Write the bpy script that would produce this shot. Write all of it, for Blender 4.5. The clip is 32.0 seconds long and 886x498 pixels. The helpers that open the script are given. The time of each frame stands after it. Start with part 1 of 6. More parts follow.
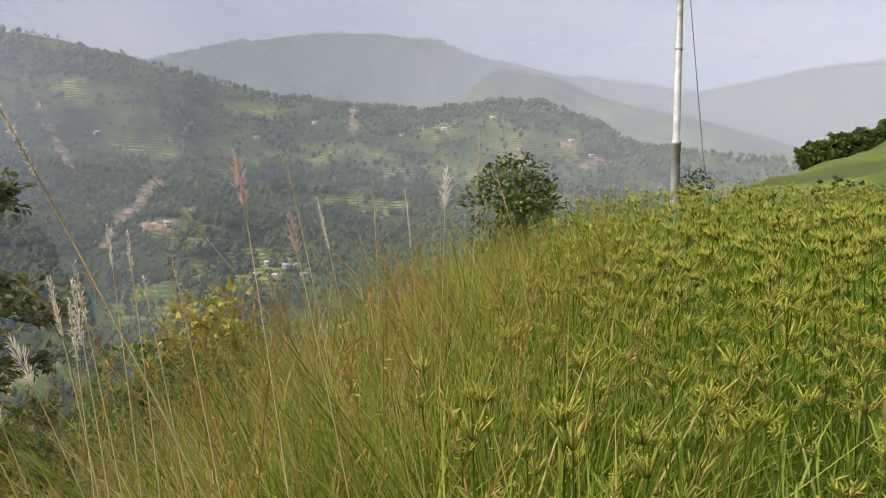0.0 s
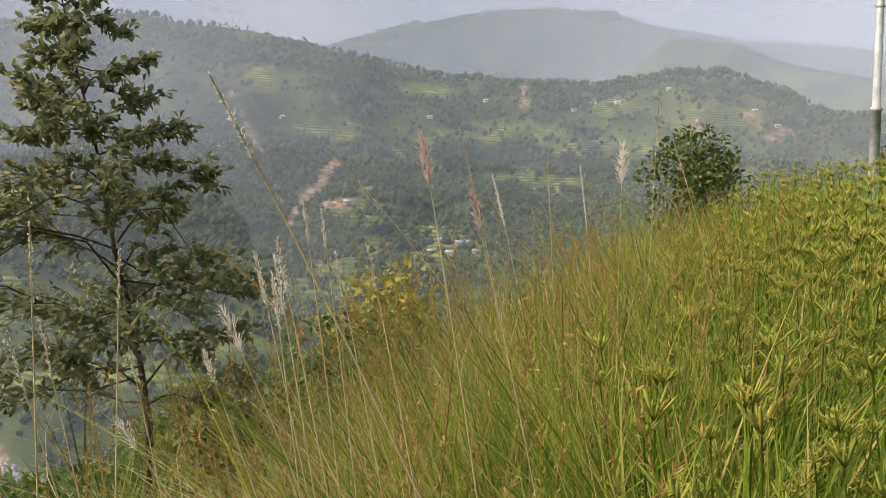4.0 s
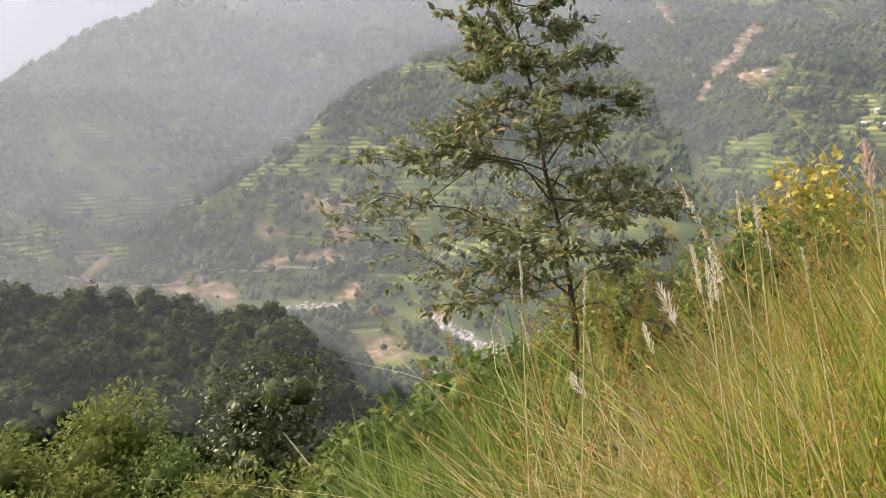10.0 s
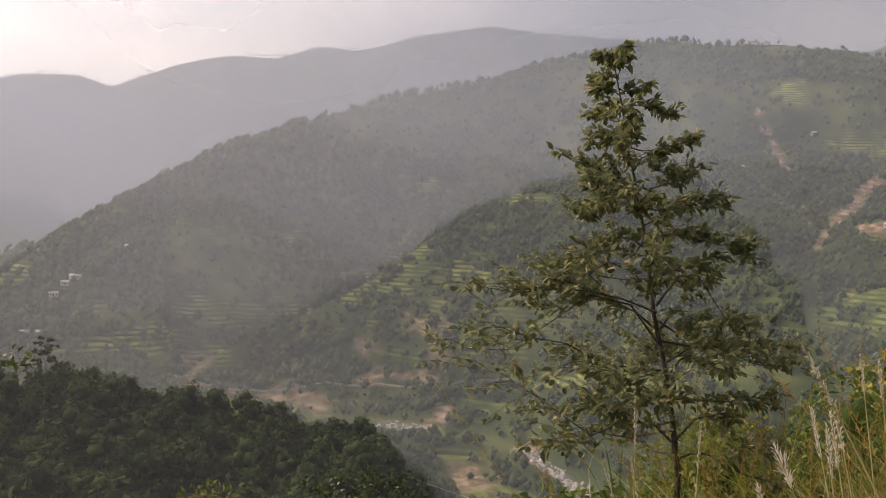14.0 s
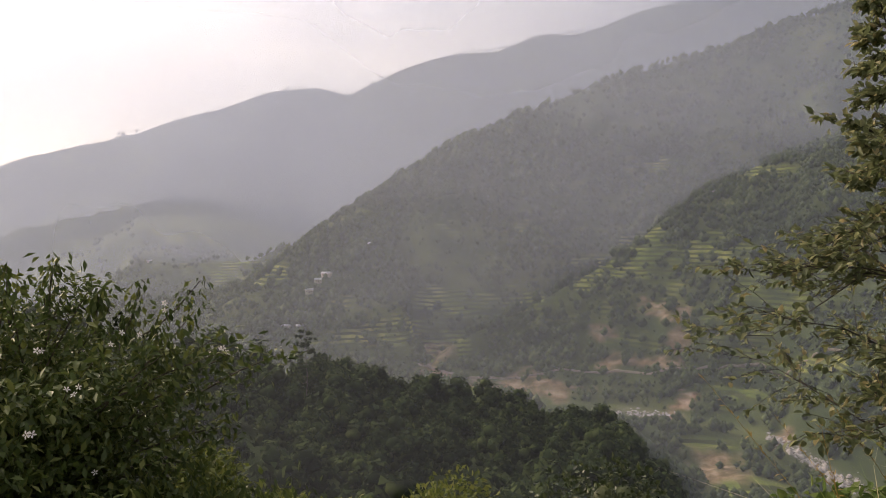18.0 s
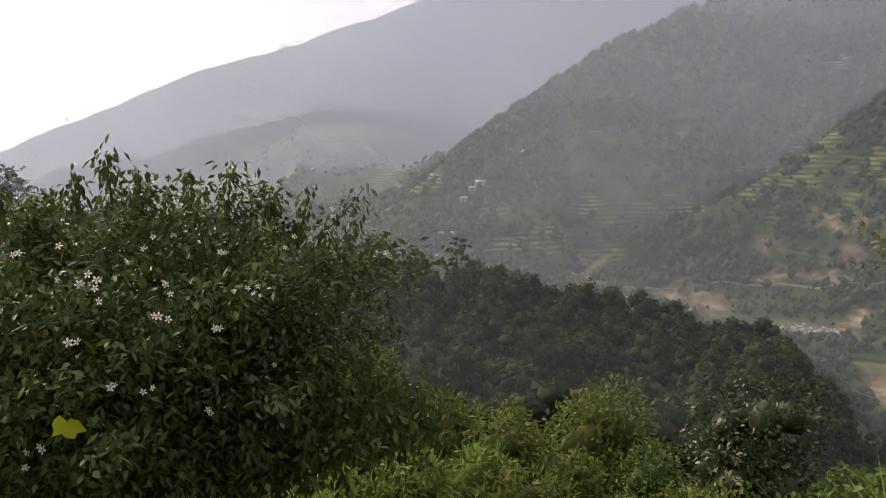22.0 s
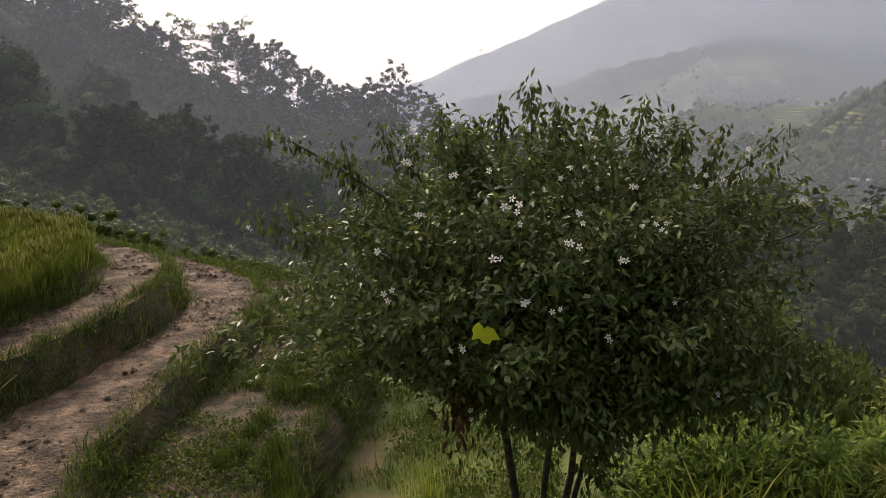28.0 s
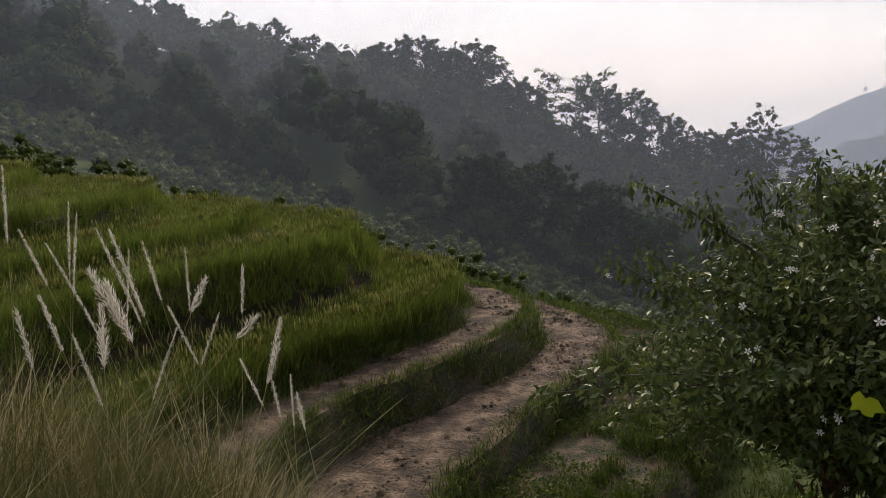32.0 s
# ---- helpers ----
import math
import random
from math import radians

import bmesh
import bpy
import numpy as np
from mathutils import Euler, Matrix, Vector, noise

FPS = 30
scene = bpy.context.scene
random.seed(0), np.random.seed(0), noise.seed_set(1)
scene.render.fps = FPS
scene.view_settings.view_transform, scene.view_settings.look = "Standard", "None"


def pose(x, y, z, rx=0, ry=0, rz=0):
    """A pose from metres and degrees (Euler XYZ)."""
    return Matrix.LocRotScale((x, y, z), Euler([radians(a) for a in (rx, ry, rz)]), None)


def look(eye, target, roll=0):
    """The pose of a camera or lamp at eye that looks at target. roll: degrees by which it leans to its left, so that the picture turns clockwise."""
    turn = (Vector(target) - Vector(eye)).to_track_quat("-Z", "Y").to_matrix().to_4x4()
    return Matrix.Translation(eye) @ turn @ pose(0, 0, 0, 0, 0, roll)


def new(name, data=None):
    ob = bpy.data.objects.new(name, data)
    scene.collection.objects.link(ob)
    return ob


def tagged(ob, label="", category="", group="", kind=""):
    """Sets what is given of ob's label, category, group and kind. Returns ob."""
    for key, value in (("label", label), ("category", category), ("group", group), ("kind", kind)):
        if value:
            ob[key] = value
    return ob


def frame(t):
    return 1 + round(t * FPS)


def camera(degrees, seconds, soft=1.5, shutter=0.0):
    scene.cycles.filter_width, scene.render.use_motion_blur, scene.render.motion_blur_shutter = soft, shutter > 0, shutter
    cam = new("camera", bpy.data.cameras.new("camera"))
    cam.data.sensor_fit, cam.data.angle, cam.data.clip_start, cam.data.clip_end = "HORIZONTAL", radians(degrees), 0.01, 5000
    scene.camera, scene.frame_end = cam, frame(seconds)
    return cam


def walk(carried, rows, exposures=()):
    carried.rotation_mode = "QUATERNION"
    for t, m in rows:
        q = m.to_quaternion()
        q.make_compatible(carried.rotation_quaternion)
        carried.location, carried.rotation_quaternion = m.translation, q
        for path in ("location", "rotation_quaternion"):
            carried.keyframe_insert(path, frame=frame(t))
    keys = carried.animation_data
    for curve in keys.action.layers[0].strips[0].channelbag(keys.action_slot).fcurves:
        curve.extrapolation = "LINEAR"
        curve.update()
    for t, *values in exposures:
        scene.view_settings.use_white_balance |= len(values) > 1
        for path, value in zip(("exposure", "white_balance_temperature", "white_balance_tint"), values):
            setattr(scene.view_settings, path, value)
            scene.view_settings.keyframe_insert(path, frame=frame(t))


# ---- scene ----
cam = camera(56.15, 32.0, soft=0.9)
# seconds, place, heading, tilt, lean: a slow turn on the spot, the phone held at arm's length
ROWS = [
    (0.0, -0.145, 0.522, 1.422, -15.27, 0.23, -1.66),
    (0.5, -0.148, 0.547, 1.423, -13.34, -0.23, -1.72),
    (1.0, -0.152, 0.537, 1.424, -11.66, -0.49, -1.72),
    (1.5, -0.154, 0.516, 1.422, -10.11, -0.66, -1.64),
    (2.0, -0.156, 0.476, 1.421, -8.84, -0.86, -1.47),
    (2.5, -0.158, 0.477, 1.419, -7.73, -1.14, -1.48),
    (3.0, -0.160, 0.489, 1.420, -6.51, -1.43, -1.48),
    (3.5, -0.162, 0.499, 1.420, -4.85, -1.57, -1.45),
    (5.5, -0.171, 0.535, 1.425, -0.03, -1.90, -1.50),
    (6.0, -0.184, 0.541, 1.429, 1.93, -1.65, -1.32),
    (6.5, -0.193, 0.557, 1.428, 4.63, -1.57, -1.40),
    (7.0, -0.203, 0.575, 1.442, 8.54, -2.07, -1.17),
    (7.5, -0.212, 0.488, 1.499, 13.36, -4.40, -0.04),
    (8.0, -0.232, 0.463, 1.566, 15.26, -7.70, 0.38),
    (8.5, -0.245, 0.449, 1.610, 17.70, -8.03, 0.80),
    (9.0, -0.228, 0.411, 1.624, 20.57, -8.42, 1.14),
    (9.5, -0.200, 0.376, 1.627, 21.94, -9.37, 1.11),
    (10.0, -0.190, 0.351, 1.629, 23.97, -10.17, 0.99),
    (10.5, -0.185, 0.313, 1.635, 26.56, -10.50, 0.50),
    (11.0, -0.185, 0.291, 1.640, 28.75, -9.91, -1.78),
    (11.5, -0.195, 0.293, 1.638, 29.60, -5.71, -1.81),
    (12.0, -0.203, 0.306, 1.640, 29.98, -4.14, -2.37),
    (12.5, -0.203, 0.313, 1.641, 30.17, -3.34, -2.88),
    (13.0, -0.208, 0.312, 1.642, 30.30, -2.47, -3.05),
    (13.5, -0.207, 0.298, 1.642, 30.55, -1.65, -3.06),
    (15.5, -0.147, 0.283, 1.692, 36.80, -2.45, -1.10),
    (16.0, -0.182, 0.297, 1.682, 39.33, -2.35, -0.00),
    (16.5, -0.210, 0.308, 1.673, 40.50, -2.34, 0.56),
    (17.0, -0.235, 0.314, 1.665, 41.77, -2.34, 0.58),
    (17.5, -0.253, 0.315, 1.657, 43.86, -2.53, 0.71),
    (18.0, -0.283, 0.301, 1.652, 46.95, -2.78, 0.78),
    (18.5, -0.303, 0.311, 1.648, 48.86, -3.11, 0.87),
    (19.0, -0.298, 0.310, 1.645, 50.14, -3.40, 0.73),
    (19.5, -0.281, 0.298, 1.643, 50.99, -4.14, 0.60),
    (20.0, -0.271, 0.279, 1.641, 51.64, -5.58, 0.68),
    (20.5, -0.279, 0.285, 1.642, 52.45, -6.69, 0.89),
    (21.0, -0.286, 0.289, 1.640, 53.56, -7.26, 1.14),
    (21.5, -0.296, 0.271, 1.643, 55.79, -7.89, 1.41),
    (22.0, -0.319, 0.264, 1.647, 57.48, -8.90, 1.45),
    (22.5, -0.305, 0.240, 1.652, 59.19, -9.66, 1.30),
    (23.0, -0.291, 0.208, 1.663, 63.49, -10.69, 1.17),
    (23.5, -0.294, 0.185, 1.671, 66.10, -11.83, 0.86),
    (24.0, -0.296, 0.172, 1.679, 67.99, -12.37, 0.84),
    (24.5, -0.298, 0.154, 1.678, 70.09, -12.48, 0.43),
    (26.5, -0.351, 0.128, 1.667, 74.59, -13.69, -0.42),
    (27.0, -0.338, 0.116, 1.673, 75.65, -13.60, -0.19),
    (27.5, -0.316, 0.093, 1.679, 80.80, -13.37, 0.90),
    (28.0, -0.304, 0.087, 1.677, 84.13, -12.81, 1.34),
    (28.5, -0.298, 0.070, 1.682, 89.61, -12.06, 1.45),
    (29.0, -0.286, 0.052, 1.683, 95.46, -11.12, 2.41),
    (29.5, -0.302, 0.038, 1.686, 98.40, -10.34, 2.90),
    (30.0, -0.263, 0.047, 1.687, 100.67, -9.77, 3.45),
    (30.5, -0.243, 0.049, 1.691, 102.64, -9.30, 3.69),
    (31.0, -0.258, 0.039, 1.687, 104.30, -9.08, 3.80),
    (31.5, -0.278, 0.021, 1.692, 106.02, -8.92, 3.73),
    (32.0, -0.233, 0.048, 1.703, 108.22, -8.52, 3.54),
]
EXPOSURES = [(0, 0.52, 7200, 11), (6, 0.6, 7400, 13), (7.2, 0.62, 7350, 14), (8, 1.05, 7700, 14), (9, 1.1, 7700, 15), (10, 1.2, 7700, 15), (11, 0.95, 7900, 15), (12, 0.4, 8300, 18), (13.5, 0.22, 8300, 18), (16, 0.12, 8100, 17), (18, 0.08, 7900, 17), (19, -0.04, 7900, 16), (20, 0.2, 7700, 16), (22, 0.22, 7400, 14), (24, 0.55, 7100, 13), (27, 0.75, 7300, 13), (28, 0.2, 7500, 14), (29, -0.1, 7400, 14), (30, -0.3, 7200, 13), (32, -0.27, 7000, 12)]
walk(cam, [(t, pose(x, y, z, 90 + pitch, roll, yaw)) for t, x, y, z, yaw, pitch, roll in ROWS], EXPOSURES)
# ---- light ----
SUN_AZ, SUN_EL = 100.0, 30.0          # degrees: heading to the left of +y, height
world = bpy.data.worlds.new("sky")
scene.world = world
world.use_nodes = True
wn, wl = world.node_tree.nodes, world.node_tree.links
wn.clear()
w_out = wn.new("ShaderNodeOutputWorld")
w_add = wn.new("ShaderNodeAddShader")
w_sky = wn.new("ShaderNodeTexSky")
w_sky.sky_type = "NISHITA"
w_sky.sun_disc = False
w_sky.sun_elevation = radians(SUN_EL)
w_sky.sun_rotation = radians(-SUN_AZ)
w_sky.altitude = 1200
w_sky.air_density = 1.0
w_sky.dust_density = 6.0
w_bg = wn.new("ShaderNodeBackground")
w_bg.inputs["Strength"].default_value = 0.06
wl.new(w_sky.outputs["Color"], w_bg.inputs["Color"])
# high thin cloud, the same all round
w_co = wn.new("ShaderNodeTexCoord")
w_map = wn.new("ShaderNodeMapping")
w_map.inputs["Scale"].default_value = (1.0, 1.0, 3.5)
w_no = wn.new("ShaderNodeTexNoise")
w_no.inputs["Scale"].default_value = 1.9
w_no.inputs["Detail"].default_value = 5.0
w_ramp = wn.new("ShaderNodeValToRGB")
w_ramp.color_ramp.elements[0].position = 0.35
w_ramp.color_ramp.elements[0].color = (0.46, 0.49, 0.58, 1)
w_ramp.color_ramp.elements[1].position = 0.68
w_ramp.color_ramp.elements[1].color = (0.95, 0.93, 0.92, 1)
w_cl = wn.new("ShaderNodeBackground")
wl.new(w_co.outputs["Generated"], w_map.inputs["Vector"])
wl.new(w_map.outputs["Vector"], w_no.inputs["Vector"])
wl.new(w_no.outputs["Fac"], w_ramp.inputs["Fac"])
# the cloud glows towards the veiled sun
w_dot = wn.new("ShaderNodeVectorMath")
w_dot.operation = "DOT_PRODUCT"
w_dot.inputs[1].default_value = (-math.sin(radians(SUN_AZ)) * math.cos(radians(SUN_EL)), math.cos(radians(SUN_AZ)) * math.cos(radians(SUN_EL)), math.sin(radians(SUN_EL)))
w_nrm = wn.new("ShaderNodeVectorMath")
w_nrm.operation = "NORMALIZE"
wl.new(w_co.outputs["Generated"], w_nrm.inputs[0])
wl.new(w_nrm.outputs["Vector"], w_dot.inputs[0])
w_pow = wn.new("ShaderNodeMapRange")
w_pow.interpolation_type = "SMOOTHERSTEP"
w_pow.inputs["From Min"].default_value, w_pow.inputs["From Max"].default_value = 0.1, 1.0
w_pow.inputs["To Min"].default_value, w_pow.inputs["To Max"].default_value = 0.42, 2.1
wl.new(w_dot.outputs["Value"], w_pow.inputs["Value"])
wl.new(w_pow.outputs["Result"], w_cl.inputs["Strength"])
wl.new(w_ramp.outputs["Color"], w_cl.inputs["Color"])
wl.new(w_bg.outputs["Background"], w_add.inputs[0])
wl.new(w_cl.outputs["Background"], w_add.inputs[1])
wl.new(w_add.outputs["Shader"], w_out.inputs["Surface"])
sun_data = bpy.data.lights.new("sun", "SUN")
sun_data.energy, sun_data.angle, sun_data.color = 2.7, radians(5.0), (1.0, 0.9, 0.76)
sun = new("sun", sun_data)
sa, se = radians(SUN_AZ), radians(SUN_EL)
sun.matrix_basis = look((-math.sin(sa) * 60 * math.cos(se), math.cos(sa) * 60 * math.cos(se), 60 * math.sin(se)), (0, 0, 0))


# ---- materials ----
def base_mat(name):
    m = bpy.data.materials.new(name)
    m.use_nodes = True
    nt = m.node_tree
    return m, nt.nodes, nt.links, nt.nodes["Principled BSDF"]


def ramp_node(nodes, stops):
    r = nodes.new("ShaderNodeValToRGB")
    e = r.color_ramp.elements
    while len(e) < len(stops):
        e.new(0.5)
    for el, (p, c) in zip(e, stops):
        el.position, el.color = p, (*c, 1)
    return r


def noise_node(nodes, links, scale, detail=4.0, coord="Object"):
    co = nodes.new("ShaderNodeTexCoord")
    n = nodes.new("ShaderNodeTexNoise")
    n.inputs["Scale"].default_value, n.inputs["Detail"].default_value = scale, detail
    links.new(co.outputs[coord], n.inputs["Vector"])
    return n


def leaf_mat(name, stops, through_light=0.4, rough=0.55, rand="island", patch=0.0, patch_scale=0.3, low=(0.05, 0.06, 0.015), gloss=0.14):
    """Leaves and blades: a spread of greens from leaf to leaf, some light passing through."""
    m, n, l, p = base_mat(name)
    r = ramp_node(n, stops)
    if rand == "island":
        g = n.new("ShaderNodeNewGeometry")
        l.new(g.outputs["Random Per Island"], r.inputs["Fac"])
    else:
        g = n.new("ShaderNodeObjectInfo")
        l.new(g.outputs["Random"], r.inputs["Fac"])
    col = r.outputs["Color"]
    if patch:
        t = noise_node(n, l, patch_scale, 3.0)
        mr = n.new("ShaderNodeMapRange")
        mr.inputs["From Min"].default_value, mr.inputs["From Max"].default_value = 0.42, 0.62
        mr.inputs["To Max"].default_value = patch
        l.new(t.outputs["Fac"], mr.inputs["Value"])
        mx = n.new("ShaderNodeMix")
        mx.data_type = "RGBA"
        mx.inputs["B"].default_value = (*low, 1)
        l.new(mr.outputs["Result"], mx.inputs["Factor"])
        l.new(col, mx.inputs["A"])
        col = mx.outputs["Result"]
    p.inputs["Roughness"].default_value = rough
    p.inputs["Specular IOR Level"].default_value = gloss
    l.new(col, p.inputs["Base Color"])
    if through_light:
        tr = n.new("ShaderNodeBsdfTranslucent")
        l.new(col, tr.inputs["Color"])
        ms = n.new("ShaderNodeMixShader")
        ms.inputs["Fac"].default_value = through_light
        l.new(p.outputs["BSDF"], ms.inputs[1])
        l.new(tr.outputs["BSDF"], ms.inputs[2])
        l.new(ms.outputs["Shader"], n["Material Output"].inputs["Surface"])
    return m


def rough_mat(name, stops, scale=8.0, rough=0.9, bump=0.3, metal=0.0, fine=6.0, deep=0.02):
    m, n, l, p = base_mat(name)
    t = noise_node(n, l, scale, 6.0)
    r = ramp_node(n, stops)
    l.new(t.outputs["Fac"], r.inputs["Fac"])
    l.new(r.outputs["Color"], p.inputs["Base Color"])
    p.inputs["Roughness"].default_value, p.inputs["Metallic"].default_value = rough, metal
    if bump:
        t2 = noise_node(n, l, scale * fine, 4.0)
        b = n.new("ShaderNodeBump")
        b.inputs["Strength"].default_value, b.inputs["Distance"].default_value = bump, deep
        l.new(t2.outputs["Fac"], b.inputs["Height"])
        l.new(b.outputs["Normal"], p.inputs["Normal"])
    return m


def land_mat():
    """Hillside: scrub, cropland, bare earth and gravel by the 'land' attribute, broken up at two scales."""
    m, n, l, p = base_mat("hillside")
    at = n.new("ShaderNodeAttribute")
    at.attribute_name = "land"
    sep = n.new("ShaderNodeSeparateColor")
    l.new(at.outputs["Color"], sep.inputs["Color"])

    def layer(scale, stops):
        t = noise_node(n, l, scale, 8.0)
        r = ramp_node(n, stops)
        l.new(t.outputs["Fac"], r.inputs["Fac"])
        return r.outputs["Color"]

    def over(a, b, f):
        mx = n.new("ShaderNodeMix")
        mx.data_type = "RGBA"
        l.new(f, mx.inputs["Factor"])
        l.new(a, mx.inputs["A"])
        l.new(b, mx.inputs["B"])
        return mx.outputs["Result"]

    scrub = layer(0.012, [(0.3, (0.022, 0.038, 0.013)), (0.5, (0.046, 0.068, 0.023)), (0.66, (0.095, 0.115, 0.04))])
    crop = layer(0.03, [(0.35, (0.09, 0.13, 0.026)), (0.5, (0.16, 0.2, 0.042)), (0.66, (0.28, 0.28, 0.08))])
    # terrace risers: dark overgrown lines between the level strips
    co = n.new("ShaderNodeTexCoord")
    sx = n.new("ShaderNodeSeparateXYZ")
    l.new(co.outputs["Object"], sx.inputs["Vector"])
    wav = noise_node(n, l, 0.03, 3.0)
    ma = n.new("ShaderNodeMath")
    ma.operation = "MULTIPLY_ADD"
    ma.inputs[1].default_value = 5.0
    l.new(wav.outputs["Fac"], ma.inputs[0])
    l.new(sx.outputs["Z"], ma.inputs[2])
    sc = n.new("ShaderNodeMath")
    sc.operation = "MULTIPLY"
    sc.inputs[1].default_value = 1 / 3.6
    l.new(ma.outputs["Value"], sc.inputs[0])
    fr = n.new("ShaderNodeMath")
    fr.operation = "FRACT"
    l.new(sc.outputs["Value"], fr.inputs[0])
    rise_r = ramp_node(n, [(0.0, (0.0, 0.0, 0.0)), (0.4, (0.0, 0.0, 0.0)), (0.5, (1, 1, 1)), (0.94, (1, 1, 1))])
    l.new(fr.outputs["Value"], rise_r.inputs["Fac"])
    riser = layer(0.06, [(0.35, (0.04, 0.055, 0.018)), (0.65, (0.085, 0.095, 0.032))])
    crop = over(riser, crop, rise_r.outputs["Color"])
    soil = layer(0.11, [(0.36, (0.13, 0.085, 0.055)), (0.5, (0.27, 0.18, 0.12)), (0.64, (0.42, 0.31, 0.23))])
    gravel = layer(0.3, [(0.35, (0.14, 0.125, 0.11)), (0.5, (0.24, 0.22, 0.2)), (0.62, (0.4, 0.37, 0.35))])
    c = over(scrub, crop, sep.outputs["Red"])
    c = over(c, soil, sep.outputs["Green"])
    c = over(c, gravel, sep.outputs["Blue"])
    l.new(c, p.inputs["Base Color"])
    p.inputs["Roughness"].default_value = 0.95
    p.inputs["Specular IOR Level"].default_value = 0.1
    t = noise_node(n, l, 0.8, 6.0)
    b = n.new("ShaderNodeBump")
    b.inputs["Strength"].default_value, b.inputs["Distance"].default_value = 0.6, 0.5
    l.new(t.outputs["Fac"], b.inputs["Height"])
    l.new(b.outputs["Normal"], p.inputs["Normal"])
    return m


def haze_mat(name, thick, z0, z1, tint=(0.8, 0.84, 0.95)):
    """A see-through shell in place of distance haze: mostly clear, the rest scatters the daylight; it thins out upwards
    and along the valley.
    """
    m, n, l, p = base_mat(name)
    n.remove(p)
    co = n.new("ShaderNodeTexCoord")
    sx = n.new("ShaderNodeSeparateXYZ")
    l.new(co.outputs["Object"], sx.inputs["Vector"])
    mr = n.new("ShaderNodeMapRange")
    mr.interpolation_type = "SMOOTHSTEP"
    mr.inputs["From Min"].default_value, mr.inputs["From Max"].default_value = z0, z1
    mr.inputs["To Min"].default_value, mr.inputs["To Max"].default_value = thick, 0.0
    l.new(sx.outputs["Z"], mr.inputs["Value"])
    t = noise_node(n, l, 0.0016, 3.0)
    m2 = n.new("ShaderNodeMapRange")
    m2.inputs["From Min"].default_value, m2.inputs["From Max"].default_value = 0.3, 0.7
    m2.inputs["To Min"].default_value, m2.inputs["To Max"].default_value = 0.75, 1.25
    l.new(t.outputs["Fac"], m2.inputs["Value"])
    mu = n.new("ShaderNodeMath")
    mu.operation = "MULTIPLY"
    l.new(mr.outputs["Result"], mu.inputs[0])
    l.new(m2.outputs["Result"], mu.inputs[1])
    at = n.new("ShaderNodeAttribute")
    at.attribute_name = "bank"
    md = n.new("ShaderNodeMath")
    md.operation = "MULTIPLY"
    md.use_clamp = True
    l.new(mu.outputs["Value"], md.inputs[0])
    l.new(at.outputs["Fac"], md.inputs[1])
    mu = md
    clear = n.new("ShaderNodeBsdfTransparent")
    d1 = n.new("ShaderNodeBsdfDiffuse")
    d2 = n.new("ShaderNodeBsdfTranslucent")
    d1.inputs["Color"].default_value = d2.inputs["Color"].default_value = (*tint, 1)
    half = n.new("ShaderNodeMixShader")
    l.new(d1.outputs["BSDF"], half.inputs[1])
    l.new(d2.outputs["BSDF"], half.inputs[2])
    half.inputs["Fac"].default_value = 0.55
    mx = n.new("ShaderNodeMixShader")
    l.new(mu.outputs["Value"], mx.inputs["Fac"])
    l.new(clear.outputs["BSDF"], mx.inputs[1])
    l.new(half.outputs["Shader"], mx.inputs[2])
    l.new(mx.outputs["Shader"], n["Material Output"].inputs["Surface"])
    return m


M_LAND = land_mat()
M_WOOD_FAR = leaf_mat("far_foliage", [(0.0, (0.04, 0.066, 0.02)), (0.5, (0.058, 0.088, 0.027)), (1.0, (0.095, 0.125, 0.04))], 0.15, 0.7, "island", 0.7, 0.014, (0.03, 0.052, 0.02))
M_WOOD = leaf_mat("woodland_foliage", [(0.0, (0.024, 0.042, 0.015)), (0.5, (0.042, 0.067, 0.023)), (1.0, (0.085, 0.112, 0.038))], 0.2, 0.9, "island", 0.75, 0.11, (0.014, 0.026, 0.012), 0.05)
M_DARK = leaf_mat("dark_glossy_leaf", [(0.0, (0.022, 0.036, 0.013)), (0.7, (0.05, 0.072, 0.024)), (1.0, (0.11, 0.13, 0.05))], 0.3, 0.4, gloss=0.35)
M_ALDER = leaf_mat("alder_leaf", [(0.0, (0.09, 0.115, 0.058)), (0.55, (0.17, 0.195, 0.092)), (0.88, (0.26, 0.265, 0.135)), (1.0, (0.36, 0.3, 0.16))], 0.48, 0.42, gloss=0.3)
M_BAUH = leaf_mat("flowering_tree_leaf", [(0.0, (0.045, 0.07, 0.022)), (0.6, (0.09, 0.128, 0.038)), (1.0, (0.18, 0.2, 0.06))], 0.25, 0.45, gloss=0.22)
M_SHRUB = leaf_mat("shrub_leaf", [(0.0, (0.05, 0.09, 0.025)), (0.6, (0.1, 0.155, 0.04)), (1.0, (0.17, 0.22, 0.06))], 0.4)
M_OLIVE = leaf_mat("olive_shrub_leaf", [(0.0, (0.08, 0.11, 0.026)), (0.6, (0.15, 0.18, 0.045)), (1.0, (0.23, 0.24, 0.07))], 0.4)
M_YELLOW = leaf_mat("yellowing_leaf", [(0.0, (0.2, 0.22, 0.05)), (0.6, (0.36, 0.32, 0.07)), (1.0, (0.5, 0.4, 0.1))], 0.4)
M_LUSH = leaf_mat("lush_weed_leaf", [(0.0, (0.08, 0.13, 0.03)), (0.6, (0.15, 0.22, 0.05)), (1.0, (0.28, 0.35, 0.08))], 0.45)
M_MILLET = leaf_mat("millet_blade", [(0.0, (0.09, 0.17, 0.018)), (0.5, (0.2, 0.31, 0.032)), (0.88, (0.31, 0.4, 0.055)), (1.0, (0.46, 0.42, 0.15))], 0.45, 0.45, gloss=0.3)
